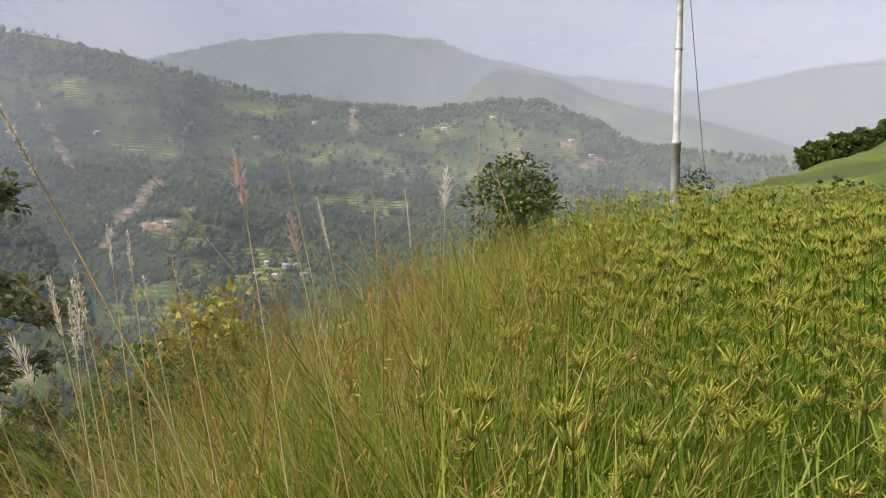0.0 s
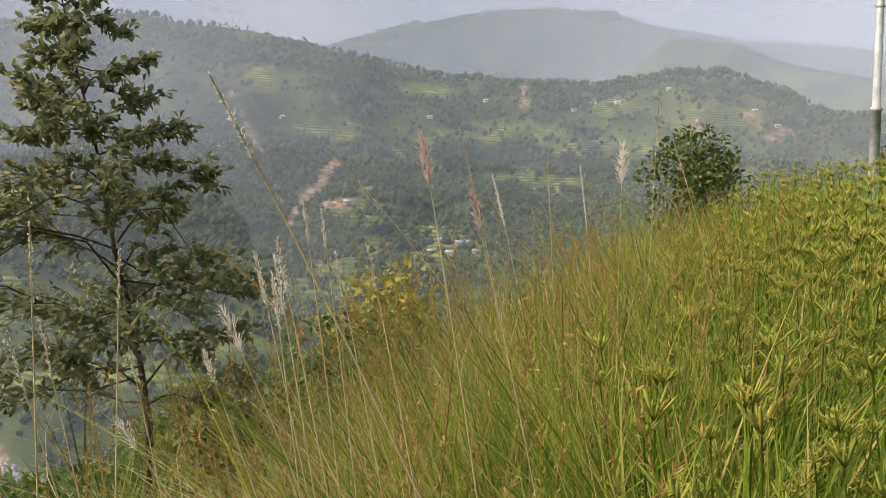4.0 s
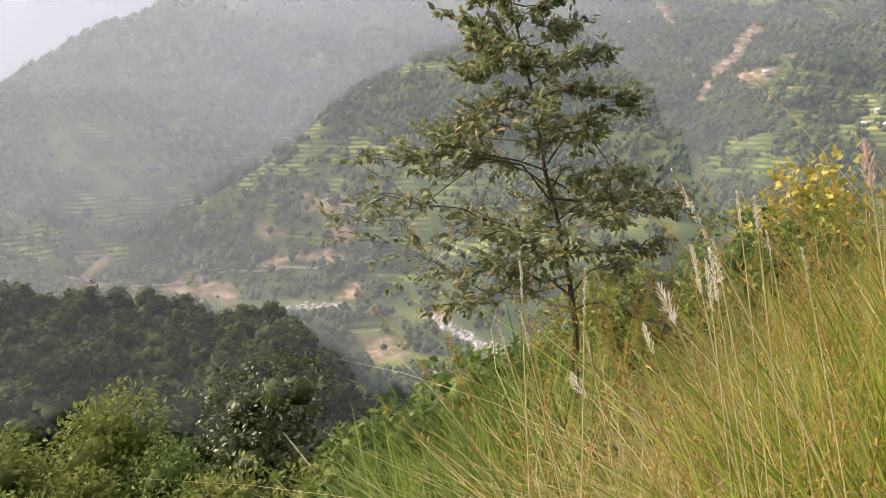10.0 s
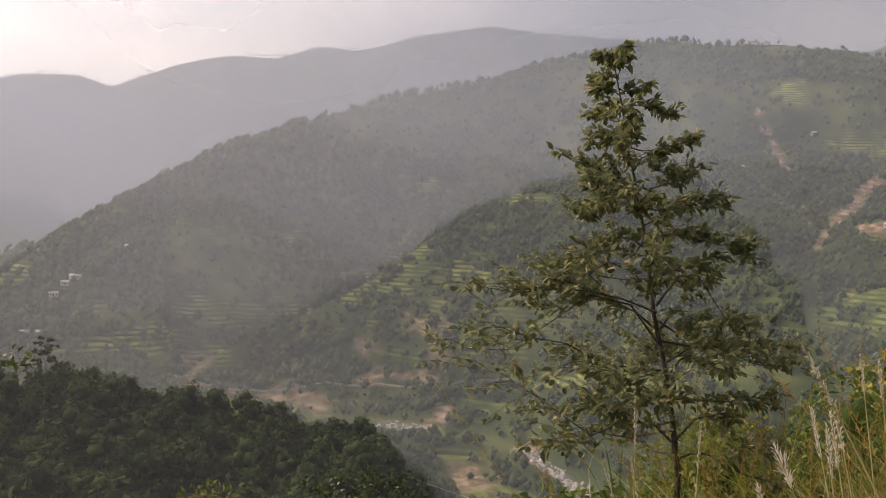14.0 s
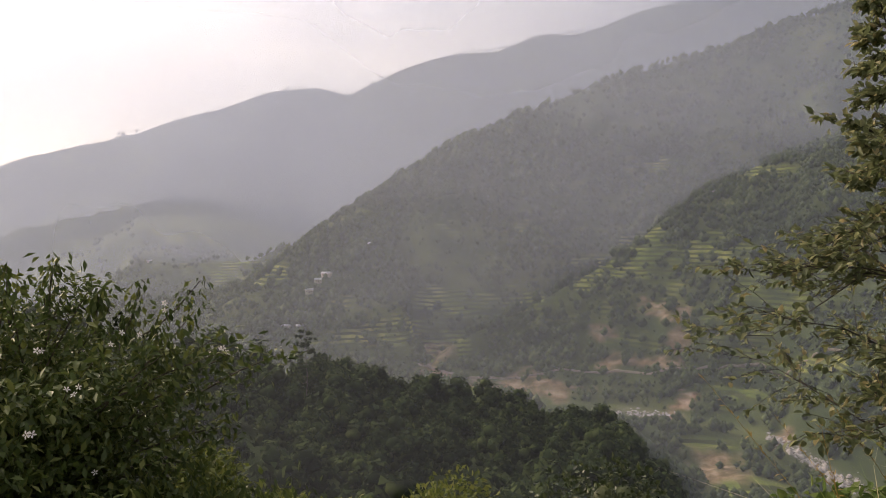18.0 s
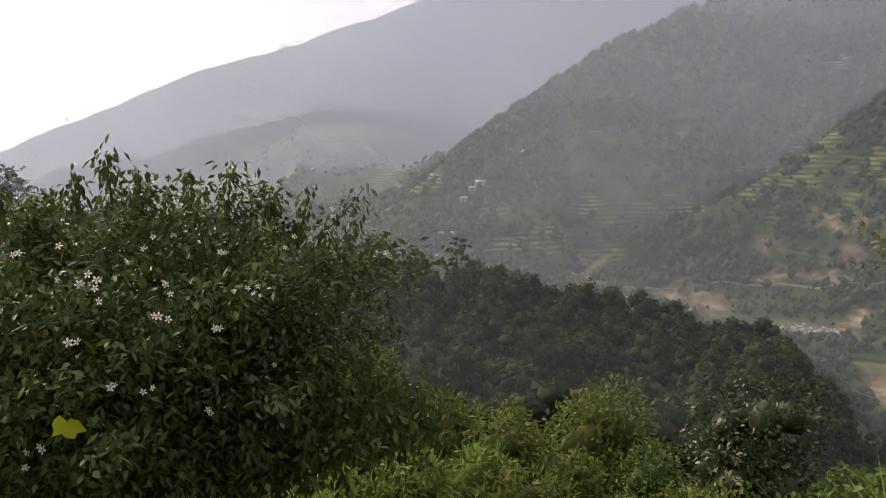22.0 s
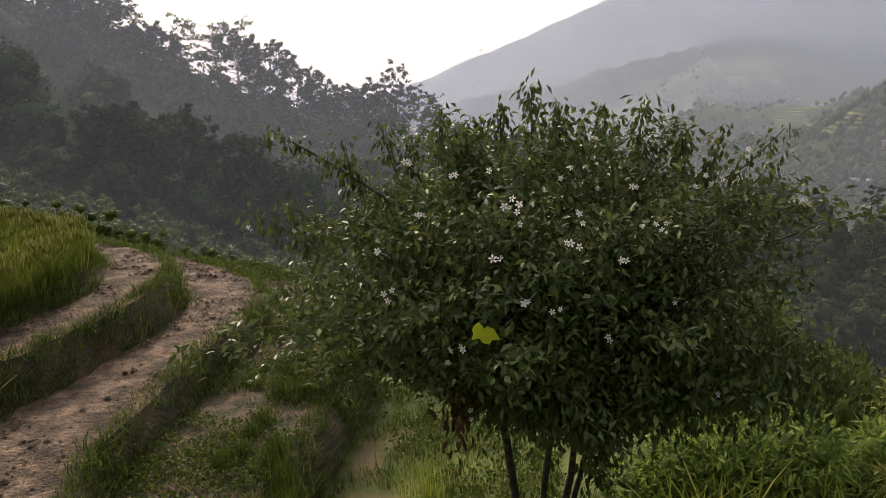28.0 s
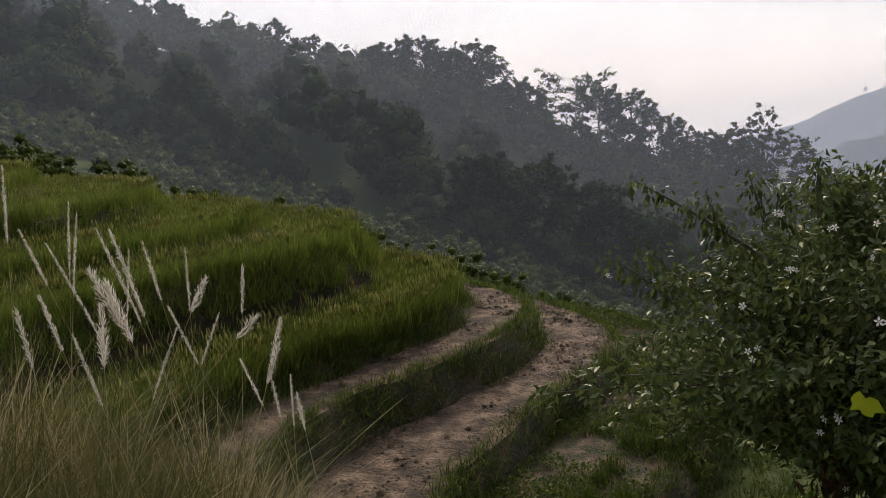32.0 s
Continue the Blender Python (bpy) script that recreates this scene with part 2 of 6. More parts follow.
M_HEAD = leaf_mat("millet_head", [(0.0, (0.24, 0.3, 0.05)), (0.5, (0.35, 0.38, 0.075)), (0.9, (0.46, 0.42, 0.1)), (1.0, (0.4, 0.28, 0.08))], 0.4, 0.7)
M_GRASS = leaf_mat("bank_grass", [(0.0, (0.07, 0.13, 0.017)), (0.45, (0.2, 0.28, 0.038)), (0.78, (0.36, 0.36, 0.08)), (1.0, (0.55, 0.42, 0.18))], 0.45, 0.5)
M_GREEN = leaf_mat("fresh_grass", [(0.0, (0.08, 0.13, 0.014)), (0.5, (0.19, 0.26, 0.03)), (0.85, (0.32, 0.36, 0.06)), (1.0, (0.46, 0.36, 0.12))], 0.45, 0.55)
M_RED = leaf_mat("russet_grass", [(0.0, (0.24, 0.19, 0.045)), (0.6, (0.36, 0.25, 0.08)), (1.0, (0.48, 0.34, 0.14))], 0.4, 0.6)
M_MEADOW = leaf_mat("meadow_grass", [(0.0, (0.035, 0.062, 0.01)), (0.6, (0.07, 0.11, 0.018)), (1.0, (0.15, 0.17, 0.035))], 0.35, 0.55)
M_CROP = leaf_mat("terrace_crop", [(0.0, (0.068, 0.112, 0.016)), (0.5, (0.13, 0.18, 0.028)), (1.0, (0.25, 0.26, 0.055))], 0.5, 0.55)
M_EAR = leaf_mat("terrace_ear", [(0.0, (0.17, 0.2, 0.045)), (0.6, (0.27, 0.28, 0.07)), (1.0, (0.36, 0.31, 0.1))], 0.4, 0.7)
M_PLUME = leaf_mat("silky_plume", [(0.0, (0.66, 0.6, 0.52)), (0.6, (0.78, 0.73, 0.66)), (1.0, (0.86, 0.83, 0.78))], 0.5, 0.7)
M_PINK = leaf_mat("rosy_plume", [(0.0, (0.5, 0.34, 0.3)), (1.0, (0.7, 0.54, 0.49))], 0.4, 0.7)
M_STRAW = leaf_mat("dry_stalk", [(0.0, (0.36, 0.3, 0.14)), (1.0, (0.55, 0.47, 0.28))], 0.2, 0.6)
M_PETAL = leaf_mat("white_petal", [(0.0, (0.62, 0.59, 0.6)), (1.0, (0.78, 0.76, 0.76))], 0.35, 0.6)
# the brightness of the sunlit field behind the crown is in this colour
M_SUNLIT_GAP = leaf_mat("sunlit_gap", [(0.0, (0.42, 0.5, 0.03)), (1.0, (0.5, 0.56, 0.05))], 0.6, 0.5)
M_DEAD = leaf_mat("withered_leaf", [(0.0, (0.09, 0.045, 0.03)), (1.0, (0.2, 0.11, 0.06))], 0.2, 0.8)
M_BARK = rough_mat("bark", [(0.35, (0.05, 0.04, 0.03)), (0.55, (0.12, 0.1, 0.075)), (0.7, (0.2, 0.18, 0.14))], 14.0, 0.9, 0.7)
M_BARK_DARK = rough_mat("dark_bark", [(0.35, (0.025, 0.02, 0.016)), (0.55, (0.055, 0.045, 0.035)), (0.7, (0.1, 0.085, 0.065))], 20.0, 0.9, 0.6)
M_VERGE = leaf_mat("verge_grass", [(0.0, (0.036, 0.064, 0.01)), (0.6, (0.078, 0.12, 0.019)), (1.0, (0.16, 0.18, 0.036))], 0.45)
# darker copy of the bank grass: the backlit bank's shade is in the colour
M_SHADED_GRASS = leaf_mat("shaded_grass", [(0.0, (0.05, 0.068, 0.016)), (0.5, (0.105, 0.11, 0.028)), (1.0, (0.22, 0.17, 0.07))], 0.35)
M_SOIL = rough_mat("dry_field_soil", [(0.36, (0.04, 0.025, 0.015)), (0.5, (0.09, 0.058, 0.037)), (0.64, (0.195, 0.132, 0.088))], 2.6, 0.95, 1.0, 0.0, 5.0, 0.09)
M_BANK = rough_mat("earth_bank", [(0.32, (0.024, 0.025, 0.01)), (0.5, (0.046, 0.038, 0.017)), (0.7, (0.09, 0.058, 0.034))], 2.2, 0.95, 1.0, 0.0, 6.0, 0.08)
M_GARDEN = rough_mat("weedy_soil", [(0.36, (0.03, 0.034, 0.012)), (0.5, (0.07, 0.055, 0.03)), (0.63, (0.16, 0.105, 0.07))], 2.4, 0.95, 1.0, 0.0, 9.0, 0.08)
M_STEEL = rough_mat("galvanised_steel", [(0.35, (0.26, 0.27, 0.28)), (0.6, (0.4, 0.41, 0.42))], 5.0, 0.5, 0.1, 0.2)
M_WIRE = rough_mat("wire", [(0.3, (0.05, 0.05, 0.05)), (0.7, (0.1, 0.1, 0.1))], 5.0, 0.6, 0.0)
M_WALL = rough_mat("limewashed_wall", [(0.35, (0.32, 0.26, 0.2)), (0.6, (0.5, 0.44, 0.37))], 1.2, 0.9, 0.2)
M_ROOF = rough_mat("metal_sheet_roof", [(0.35, (0.34, 0.36, 0.39)), (0.6, (0.5, 0.51, 0.53))], 0.8, 0.5, 0.1)
M_ROOF_BLUE = rough_mat("blue_sheet_roof", [(0.35, (0.2, 0.3, 0.45)), (0.6, (0.35, 0.45, 0.6))], 0.8, 0.5, 0.1)
M_ROOF_DARK = rough_mat("dark_roof", [(0.35, (0.06, 0.055, 0.05)), (0.6, (0.13, 0.11, 0.1))], 1.5, 0.8, 0.2)
# doors and windows; also the hut walls, where it paints a backlit silhouette
M_DOOR = rough_mat("dark_timber_and_silhouette", [(0.35, (0.04, 0.03, 0.025)), (0.6, (0.09, 0.07, 0.05))], 6.0, 0.8, 0.2)
M_ROCK = rough_mat("river_boulder", [(0.35, (0.22, 0.21, 0.2)), (0.6, (0.42, 0.4, 0.39))], 0.6, 0.9, 0.5)
M_WATER = rough_mat("river_water", [(0.4, (0.1, 0.105, 0.11)), (0.6, (0.34, 0.34, 0.34))], 0.3, 0.25, 0.3)

# ---- mesh tools ----
rng = np.random.default_rng(7)


def mesh_np(name, verts, tris, material, smooth=False):
    verts, tris = np.asarray(verts, np.float32), np.asarray(tris, np.int32)
    me = bpy.data.meshes.new(name)
    me.vertices.add(len(verts))
    me.vertices.foreach_set("co", verts.ravel())
    me.loops.add(tris.size)
    me.loops.foreach_set("vertex_index", tris.ravel())
    me.polygons.add(len(tris))
    me.polygons.foreach_set("loop_start", np.arange(0, tris.size, 3, dtype=np.int32))
    me.polygons.foreach_set("loop_total", np.full(len(tris), 3, np.int32))
    if smooth:
        me.polygons.foreach_set("use_smooth", np.ones(len(tris), bool))
    me.update(calc_edges=True)
    me.materials.append(material)
    return me


def joined(pieces):
    """Join (verts, tris) pieces into one."""
    vs, fs, k = [], [], 0
    for v, f in pieces:
        vs.append(np.asarray(v, float).reshape(-1, 3))
        fs.append(np.asarray(f, int).reshape(-1, 3) + k)
        k += len(vs[-1])
    return (np.concatenate(vs), np.concatenate(fs)) if vs else (np.zeros((0, 3)), np.zeros((0, 3), int))


def part(name, vf, material, parent, label="", smooth=False):
    ob = new(name, mesh_np(name, vf[0], vf[1], material, smooth))
    ob.parent = parent
    if label:
        ob["label"] = label
    return ob


def stuff(name, vf, material, label, category, kind="stuff"):
    return tagged(new(name, mesh_np(name, vf[0], vf[1], material)), label, category, kind=kind)


def thing(name, at, label, category, group=""):
    ob = new(name)
    ob.location = at
    ob.empty_display_size = 0.1
    return tagged(ob, label, category, group)


def spin(a):
    c, s = np.cos(a), np.sin(a)
    m = np.zeros((len(a), 3, 3))
    m[:, 0, 0], m[:, 0, 1], m[:, 1, 0], m[:, 1, 1], m[:, 2, 2] = c, -s, s, c, 1
    return m


def scatter(templates, at, scale, lean=0.0, rng=rng, which=None, stretch=None):
    """Many copies of a few templates, each turned, leant and scaled, as one mesh."""
    at, n = np.asarray(at, float), len(at)
    scale = np.broadcast_to(scale, n)
    which = rng.integers(0, len(templates), n) if which is None else which
    out = []
    for k, (v, f) in enumerate(templates):
        s = np.where(which == k)[0]
        if not len(s):
            continue
        v, f = np.asarray(v, float), np.asarray(f, int)
        m = spin(rng.uniform(0, 2 * np.pi, len(s)))
        w = np.einsum("nij,vj->nvi", m, v) * scale[s][:, None, None]
        if stretch is not None:
            w[:, :, 2] *= stretch[s][:, None]
        if lean:
            g = rng.normal(0, lean, (len(s), 2))
            w[:, :, :2] += g[:, None, :] * w[:, :, 2:3]
        w += at[s][:, None, :]
        out.append((w.reshape(-1, 3), (f[None] + (np.arange(len(s)) * len(v))[:, None, None]).reshape(-1, 3)))
    return joined(out)


def tube(pts, radii, sides=6):
    """A tapered tube along a line."""
    pts, radii = np.asarray(pts, float), np.broadcast_to(np.asarray(radii, float), len(pts))
    d = np.gradient(pts, axis=0)
    d /= np.linalg.norm(d, axis=1, keepdims=True) + 1e-9
    ref = np.array([0.0, 0, 1]) if abs(d[:, 2]).mean() < 0.8 else np.array([1.0, 0, 0])
    u = np.cross(d, ref)
    u /= np.linalg.norm(u, axis=1, keepdims=True) + 1e-9
    w = np.cross(d, u)
    a = np.arange(sides) * 2 * np.pi / sides
    v = pts[:, None] + radii[:, None, None] * (np.cos(a)[None, :, None] * u[:, None] + np.sin(a)[None, :, None] * w[:, None])
    f = []
    for i in range(len(pts) - 1):
        for j in range(sides):
            p, q, r, s = i * sides + j, i * sides + (j + 1) % sides, (i + 1) * sides + (j + 1) % sides, (i + 1) * sides + j
            f += [(p, q, r), (p, r, s)]
    k = len(pts) * sides
    f += [(k, j, (j + 1) % sides) for j in range(sides)] + [(k + 1, (len(pts) - 1) * sides + (j + 1) % sides, (len(pts) - 1) * sides + j) for j in range(sides)]
    return np.concatenate([v.reshape(-1, 3), pts[:1], pts[-1:]]), np.array(f)


def spindle(p, q, r, sides=3, rings=1):
    """A thin seed finger, pointed at both ends."""
    p, q = np.asarray(p, float), np.asarray(q, float)
    d = (q - p) / (np.linalg.norm(q - p) + 1e-9)
    u = np.cross(d, (0.3, 0.9, 0.2))
    u /= np.linalg.norm(u)
    w = np.cross(d, u)
    v, f = [p], []
    for k in range(rings):
        c = p + (q - p) * (0.35 + 0.45 * k / max(rings - 1, 1))
        v += [c + r * (0.85 + 0.3 * (j % 2)) * (math.cos(6.283 * j / sides) * u + math.sin(6.283 * j / sides) * w) for j in range(sides)]
    v.append(q)
    for j in range(sides):
        n = (j + 1) % sides
        f.append((0, 1 + n, 1 + j))
        for k in range(rings - 1):
            a, b = 1 + k * sides, 1 + (k + 1) * sides
            f += [(a + j, a + n, b + n), (a + j, b + n, b + j)]
        f.append((1 + (rings - 1) * sides + j, 1 + (rings - 1) * sides + n, len(v) - 1))
    return np.array(v), np.array(f)


def leaves(at, along, length, width, rng, fold=0.25, face=None, simple=False):
    """Pointed, slightly folded leaves: seven corners, six faces each; simple ones have two faces."""
    at, along, n = np.asarray(at, float), np.asarray(along, float), len(at)
    length, width = np.broadcast_to(length, n)[:, None], np.broadcast_to(width, n)[:, None]
    along = along / (np.linalg.norm(along, axis=1, keepdims=True) + 1e-9)
    side = np.cross(along, rng.normal(0, 0.55, (n, 3)) + (np.array([0, 0, 1.0]) if face is None else face))
    side /= np.linalg.norm(side, axis=1, keepdims=True) + 1e-9
    up = np.cross(side, along)
    if simple:
        m = at + along * length * 0.5 + up * width * fold
        v = np.stack([at, m + side * width * 0.5, at + along * length, m - side * width * 0.5], 1)
        return v.reshape(-1, 3), (np.array([(0, 1, 2), (0, 2, 3)])[None] + (np.arange(n) * 4)[:, None, None]).reshape(-1, 3)
    a, b = at + along * length * 0.35, at + along * length * 0.7
    tip = at + along * length - up * length * 0.12
    v = np.stack([at, a + side * width * 0.5 + up * width * fold, a, a - side * width * 0.5 + up * width * fold,
                  b + side * width * 0.42 + up * width * fold * 0.6, b - side * width * 0.42 + up * width * fold * 0.6, tip], 1)
    f = np.array([(0, 2, 1), (0, 3, 2), (1, 2, 4), (2, 3, 5), (4, 2, 6), (2, 5, 6)])
    return v.reshape(-1, 3), (f[None] + (np.arange(n) * 7)[:, None, None]).reshape(-1, 3)


def blade(height, width, bend, turn, segs=3):
    """One grass blade that arches over."""
    s = np.linspace(0, 1, segs + 1)
    x = bend * height * s ** 2
    z = height * s * (1 - 0.25 * abs(bend) * s)
    w = width * (1 - s ** 1.5) / 2
    c, q = math.cos(turn), math.sin(turn)
    v = []
    for xi, zi, wi in zip(x[:-1], z[:-1], w[:-1]):
        v += [(xi * c - wi * q, xi * q + wi * c, zi), (xi * c + wi * q, xi * q - wi * c, zi)]
    v.append((x[-1] * c, x[-1] * q, z[-1]))
    f = []
    for i in range(segs - 1):
        f += [(2 * i, 2 * i + 1, 2 * i + 3), (2 * i, 2 * i + 3, 2 * i + 2)]
    f.append((2 * segs - 2, 2 * segs - 1, 2 * segs))
    return np.array(v), np.array(f)


def tuft(n, height, width, spread, rng, bend=0.45, segs=3):
    out = []
    for _ in range(n):
        v, f = blade(height * rng.uniform(0.55, 1.1), width * rng.uniform(0.7, 1.3), rng.uniform(0.05, bend), rng.uniform(0, 6.28), segs)
        out.append((v + (*rng.normal(0, spread, 2), 0), f))
    return joined(out)
# ---- the lie of the land ----
def hash2(ix, iy, seed):
    v = np.sin(ix * 127.1 + iy * 311.7 + seed * 74.7) * 43758.5453
    return v - np.floor(v)


def vnoise(x, y, seed=0):
    ix, iy = np.floor(x), np.floor(y)
    fx, fy = x - ix, y - iy
    fx, fy = fx * fx * (3 - 2 * fx), fy * fy * (3 - 2 * fy)
    a, b = hash2(ix, iy, seed), hash2(ix + 1, iy, seed)
    c, d = hash2(ix, iy + 1, seed), hash2(ix + 1, iy + 1, seed)
    return (a * (1 - fx) + b * fx) * (1 - fy) + (c * (1 - fx) + d * fx) * fy


def fbm(x, y, octaves=4, seed=0):
    out, amp = 0, 0.5
    for k in range(octaves):
        out = out + amp * (vnoise(x, y, seed + k) * 2 - 1)
        x, y, amp = x * 2.03 + 17, y * 2.03 + 5, amp * 0.5
    return out


EYE = 1.6


def prof(pairs):
    """A value by heading: (degrees, value) pairs, joined smoothly."""
    p = sorted(pairs)
    xs, ys = np.array([a for a, _ in p], float), np.array([b for _, b in p], float)
    return lambda a: np.interp(a, xs, ys)


def rise(el, r):
    return EYE + r * np.tan(np.radians(el))


# heights of the ground on rings round the standing point, by heading
G_45 = prof([(-180, .4), (-120, .5), (-60, .45), (-30, .35), (-20, .4), (-12, .4), (-6, .37), (0, .2), (7, .08), (12, -.05), (17, -.3), (30, -1.1), (40, -1.9), (60, -2.7), (80, -2.9), (100, -2.9), (110, -2.2), (118, -.7), (125, -.25), (136, 0), (180, .4)])
G_9 = prof([(-180, .8), (-60, 1.2), (-30, 1.2), (-22, 1.15), (-15, .8), (-8, .1), (0, -.95), (10, -2.3), (17, -2.8), (30, -3.8), (45, -4.3), (60, -3.9), (75, -3.9), (84, -4.3), (90, -4.75), (105, -4.75), (117, -4.75), (130, -4.2), (145, -2.8), (160, -1.2), (180, .8)])
G_17 = prof([(-180, 1.6), (-60, 2.38), (-30, 2.38), (-24, 2.28), (-20, 1.9), (-17, 1.0), (-10, -3), (0, -5), (17, -7.5), (30, -9.0), (45, -8.6), (55, -7.2), (60, -6.4), (72, -5.4), (82, -4.8), (90, -4.85), (105, -4.85), (125, -4.8), (140, -4.2), (160, -1), (180, 1.6)])
G_40 = prof([(-180, 5), (-60, 4.5), (-43, 3.2), (-36, 2.2), (-30, .5), (-24, -2), (-16, -7), (-8, -12), (0, -15), (17, -18), (30, -20), (45, -19), (60, -16.5), (75, -15), (90, -12), (100, -10), (110, -8.5), (122, -6), (136, -3.5), (150, -1), (180, 5)])
G_95 = prof([(-180, 14), (-60, 18), (-46, 17), (-42, 13), (-38, 11.2), (-34, 9.4), (-31, 5), (-28, -2), (-22, -12), (-12, -27), (0, -37), (17, -46), (30, -50), (45, -47), (60, -42), (75, -36), (90, -25), (100, -17), (110, -10), (122, -3), (136, 7), (180, 14)])
R_N = prof([(-180, 200), (-40, 240), (-10, 280), (17, 310), (30, 300), (45, 260), (60, 220), (86, 170), (100, 150), (136, 140), (180, 160)])
E_N = prof([(-180, 9), (-60, 8), (-44, 6), (-36, 2), (-28, -6), (-20, -13), (-10, -18), (0, -21), (17, -22), (30, -21.5), (32.7, -18.0), (36, -15.7), (39.8, -15.8), (43.4, -14.0), (48, -13.8), (53, -13.2), (58, -12.3), (63, -11), (69.4, -9.7), (80, -8.2), (86.5, -7), (91, -5.2), (94.5, -3.6), (100, -1.8), (103.8, -.4), (108, 1), (113.6, 2.8), (121, 5.0), (129, 7.6), (136, 8.6), (160, 10), (180, 9)])
R_RIV = prof([(-180, 420), (-20, 420), (10, 430), (21, 452), (25, 510), (30, 545), (35, 564), (45, 590), (60, 560), (90, 520), (180, 420)])
E_1 = prof([(-180, 9), (-100, 5), (-60, 4), (-44, 5.2), (-38, 6), (-31, 7.1), (-27, 8), (-25.3, 8.9), (-21.8, 9.9), (-18.7, 10), (-15.6, 9.6), (-12.5, 9.6), (-8.6, 9.8), (-4, 10), (2.2, 11.1), (5, 11.5), (10, 12.3), (13.2, 12.5), (18, 12.6), (22, 11.6), (26, 10.5), (30, 9.5), (34.3, 8.6), (38, 7.2), (41.7, 6.0), (45.6, 4.7), (49.5, 2.2), (55.8, -1.6), (60.4, -5.4), (62.8, -7.2), (70, -9), (90, -9), (120, 0), (180, 9)])
R_1 = prof([(-180, 900), (-60, 1200), (-12, 1350), (20, 1350), (30, 1250), (45, 1000), (63, 740), (90, 760), (180, 900)])
E_2 = prof([(-180, 8), (-60, 6), (-44, 6.8), (-38, 7.3), (-34, 8.5), (-31, 9.3), (-25, 11), (-21.8, 12.2), (-18.3, 12.7), (-16.6, 11.2), (-14, 8), (0, 6), (20, 4), (45, 0), (52, -3), (55.7, -2.2), (59.6, -1), (62.6, -.2), (67, -.3), (71, -3), (76, -5), (90, -8), (180, 8)])
R_2 = prof([(-180, 1600), (-16, 2150), (0, 2100), (45, 1750), (90, 1600), (180, 1600)])
E_3 = prof([(-180, 8), (-60, 11), (-43, 12.4), (-40.4, 12.3), (-36, 11.6), (-32, 10.9), (-28, 11.5), (-23, 12.1), (-18, 13.1), (-14.3, 14.3), (-10.8, 14.5), (-7, 14.5), (-4, 14), (-1, 13.5), (2.3, 12.5), (5, 11.7), (10, 11.5), (16, 12.4), (20.9, 13), (24.7, 13.3), (28.5, 13.5), (34.3, 12.5), (37.7, 11.5), (40.3, 11.5), (43.2, 10.5), (46, 10.6), (48, 9.9), (50, 9.1), (52.3, 8.1), (53.4, 7.6), (55.3, 8.2), (58.4, 7.8), (64.6, 6.1), (67, 5), (73.3, 3.5), (78, 1.5), (82.5, -.1), (86, -1.9), (90, -4), (110, -4), (180, 8)])
R_3 = prof([(-180, 2600), (-20, 3800), (5, 3700), (22, 2700), (60, 2500), (90, 2400), (180, 2600)])


E_S = prof([(10, 5), (20, 4.5), (24, 3.2), (27, 2.0), (30, .4), (33, -1.6), (36, -3.7), (39, -5.7), (43, -7.9), (46, -9.0), (48.5, -11.0), (51, -11.6)])
R_S = prof([(10, 900), (20, 880), (30, 800), (40, 700), (48, 645)])


def base_height(az, r):
    """Ground height by heading (degrees) and distance, without the fine relief."""
    rn, rr, r1, r2, r3 = R_N(az), R_RIV(az), R_1(az), R_2(az), R_3(az)
    zn, z1, z2, z3 = rise(E_N(az), rn), rise(E_1(az), r1), rise(E_2(az), r2), rise(E_3(az), r3)
    ridge = np.clip((az - 70) / 40, 0, 1)
    rv, zv = -140.0, -118.0
    open_side = np.clip((-30 - az) / 25, 0, 1) + np.clip((az - 100) / 30, 0, 1)
    z_b = np.minimum(zn - 12, -132) * (1 - np.clip(open_side, 0, 1)) + (zn - 14) * np.clip(open_side, 0, 1)
    front = np.clip((az - 13) / 6, 0, 1) * np.clip((50.5 - az) / 2, 0, 1)     # a nearer spur on the far side of the valley
    r_m, z_m = rr + 75 + (r1 - rr - 75) * 0.5, zv + (z1 - zv) * 0.46
    z_s = rise(E_S(az), R_S(az))
    r_m, z_m = r_m + (R_S(az) - r_m) * front, z_m + (z_s - z_m) * front
    r_d = r_m + (r1 - r_m) * 0.22
    z_d = (z_m + (z1 - z_m) * 0.2) * (1 - front) + (z_s - 13) * front
    rk = [0 * rn, 0 * rn + 1.1, 0 * rn + 4.5, 0 * rn + 9, 0 * rn + 17, 0 * rn + 40, 0 * rn + 95, rn, rn + (rr - rn) * 0.6, rr - 18, rr + 18, rr + 75,
          r_m, r_d, r1, r1 + (r2 - r1) * 0.4, r2, r2 + (r3 - r2) * 0.35, r3, 0 * rn + 4900]
    zk = [0 * rn, np.clip(G_45(az) * 0.2, -.2, .2), G_45(az), G_9(az), G_17(az), G_40(az), G_95(az), zn, z_b, rv + 0 * rn, rv + 0 * rn, zv + 0 * rn,
          z_m, z_d, z1, np.minimum(z1, z2) - 60, z2, np.minimum(z2, z3) - 40, z3, z3 - 250]
    out = np.zeros_like(r)
    for k in range(len(rk) - 1):
        a, b = rk[k], np.maximum(rk[k + 1], rk[k] + 0.01)
        s = (r >= a) & (r <= b)
        u = np.clip((r - a) / (b - a), 0, 1)
        if k in (7, 14, 16, 18):
            u = u ** 1.6
        elif k in (6, 11, 13, 15, 17):
            u = 1 - (1 - u) ** 1.25
        out = np.where(s, zk[k] + (zk[k + 1] - zk[k]) * u, out)
    return out


def headings(x, y):
    return np.degrees(np.arctan2(-x, y)), np.hypot(x, y)


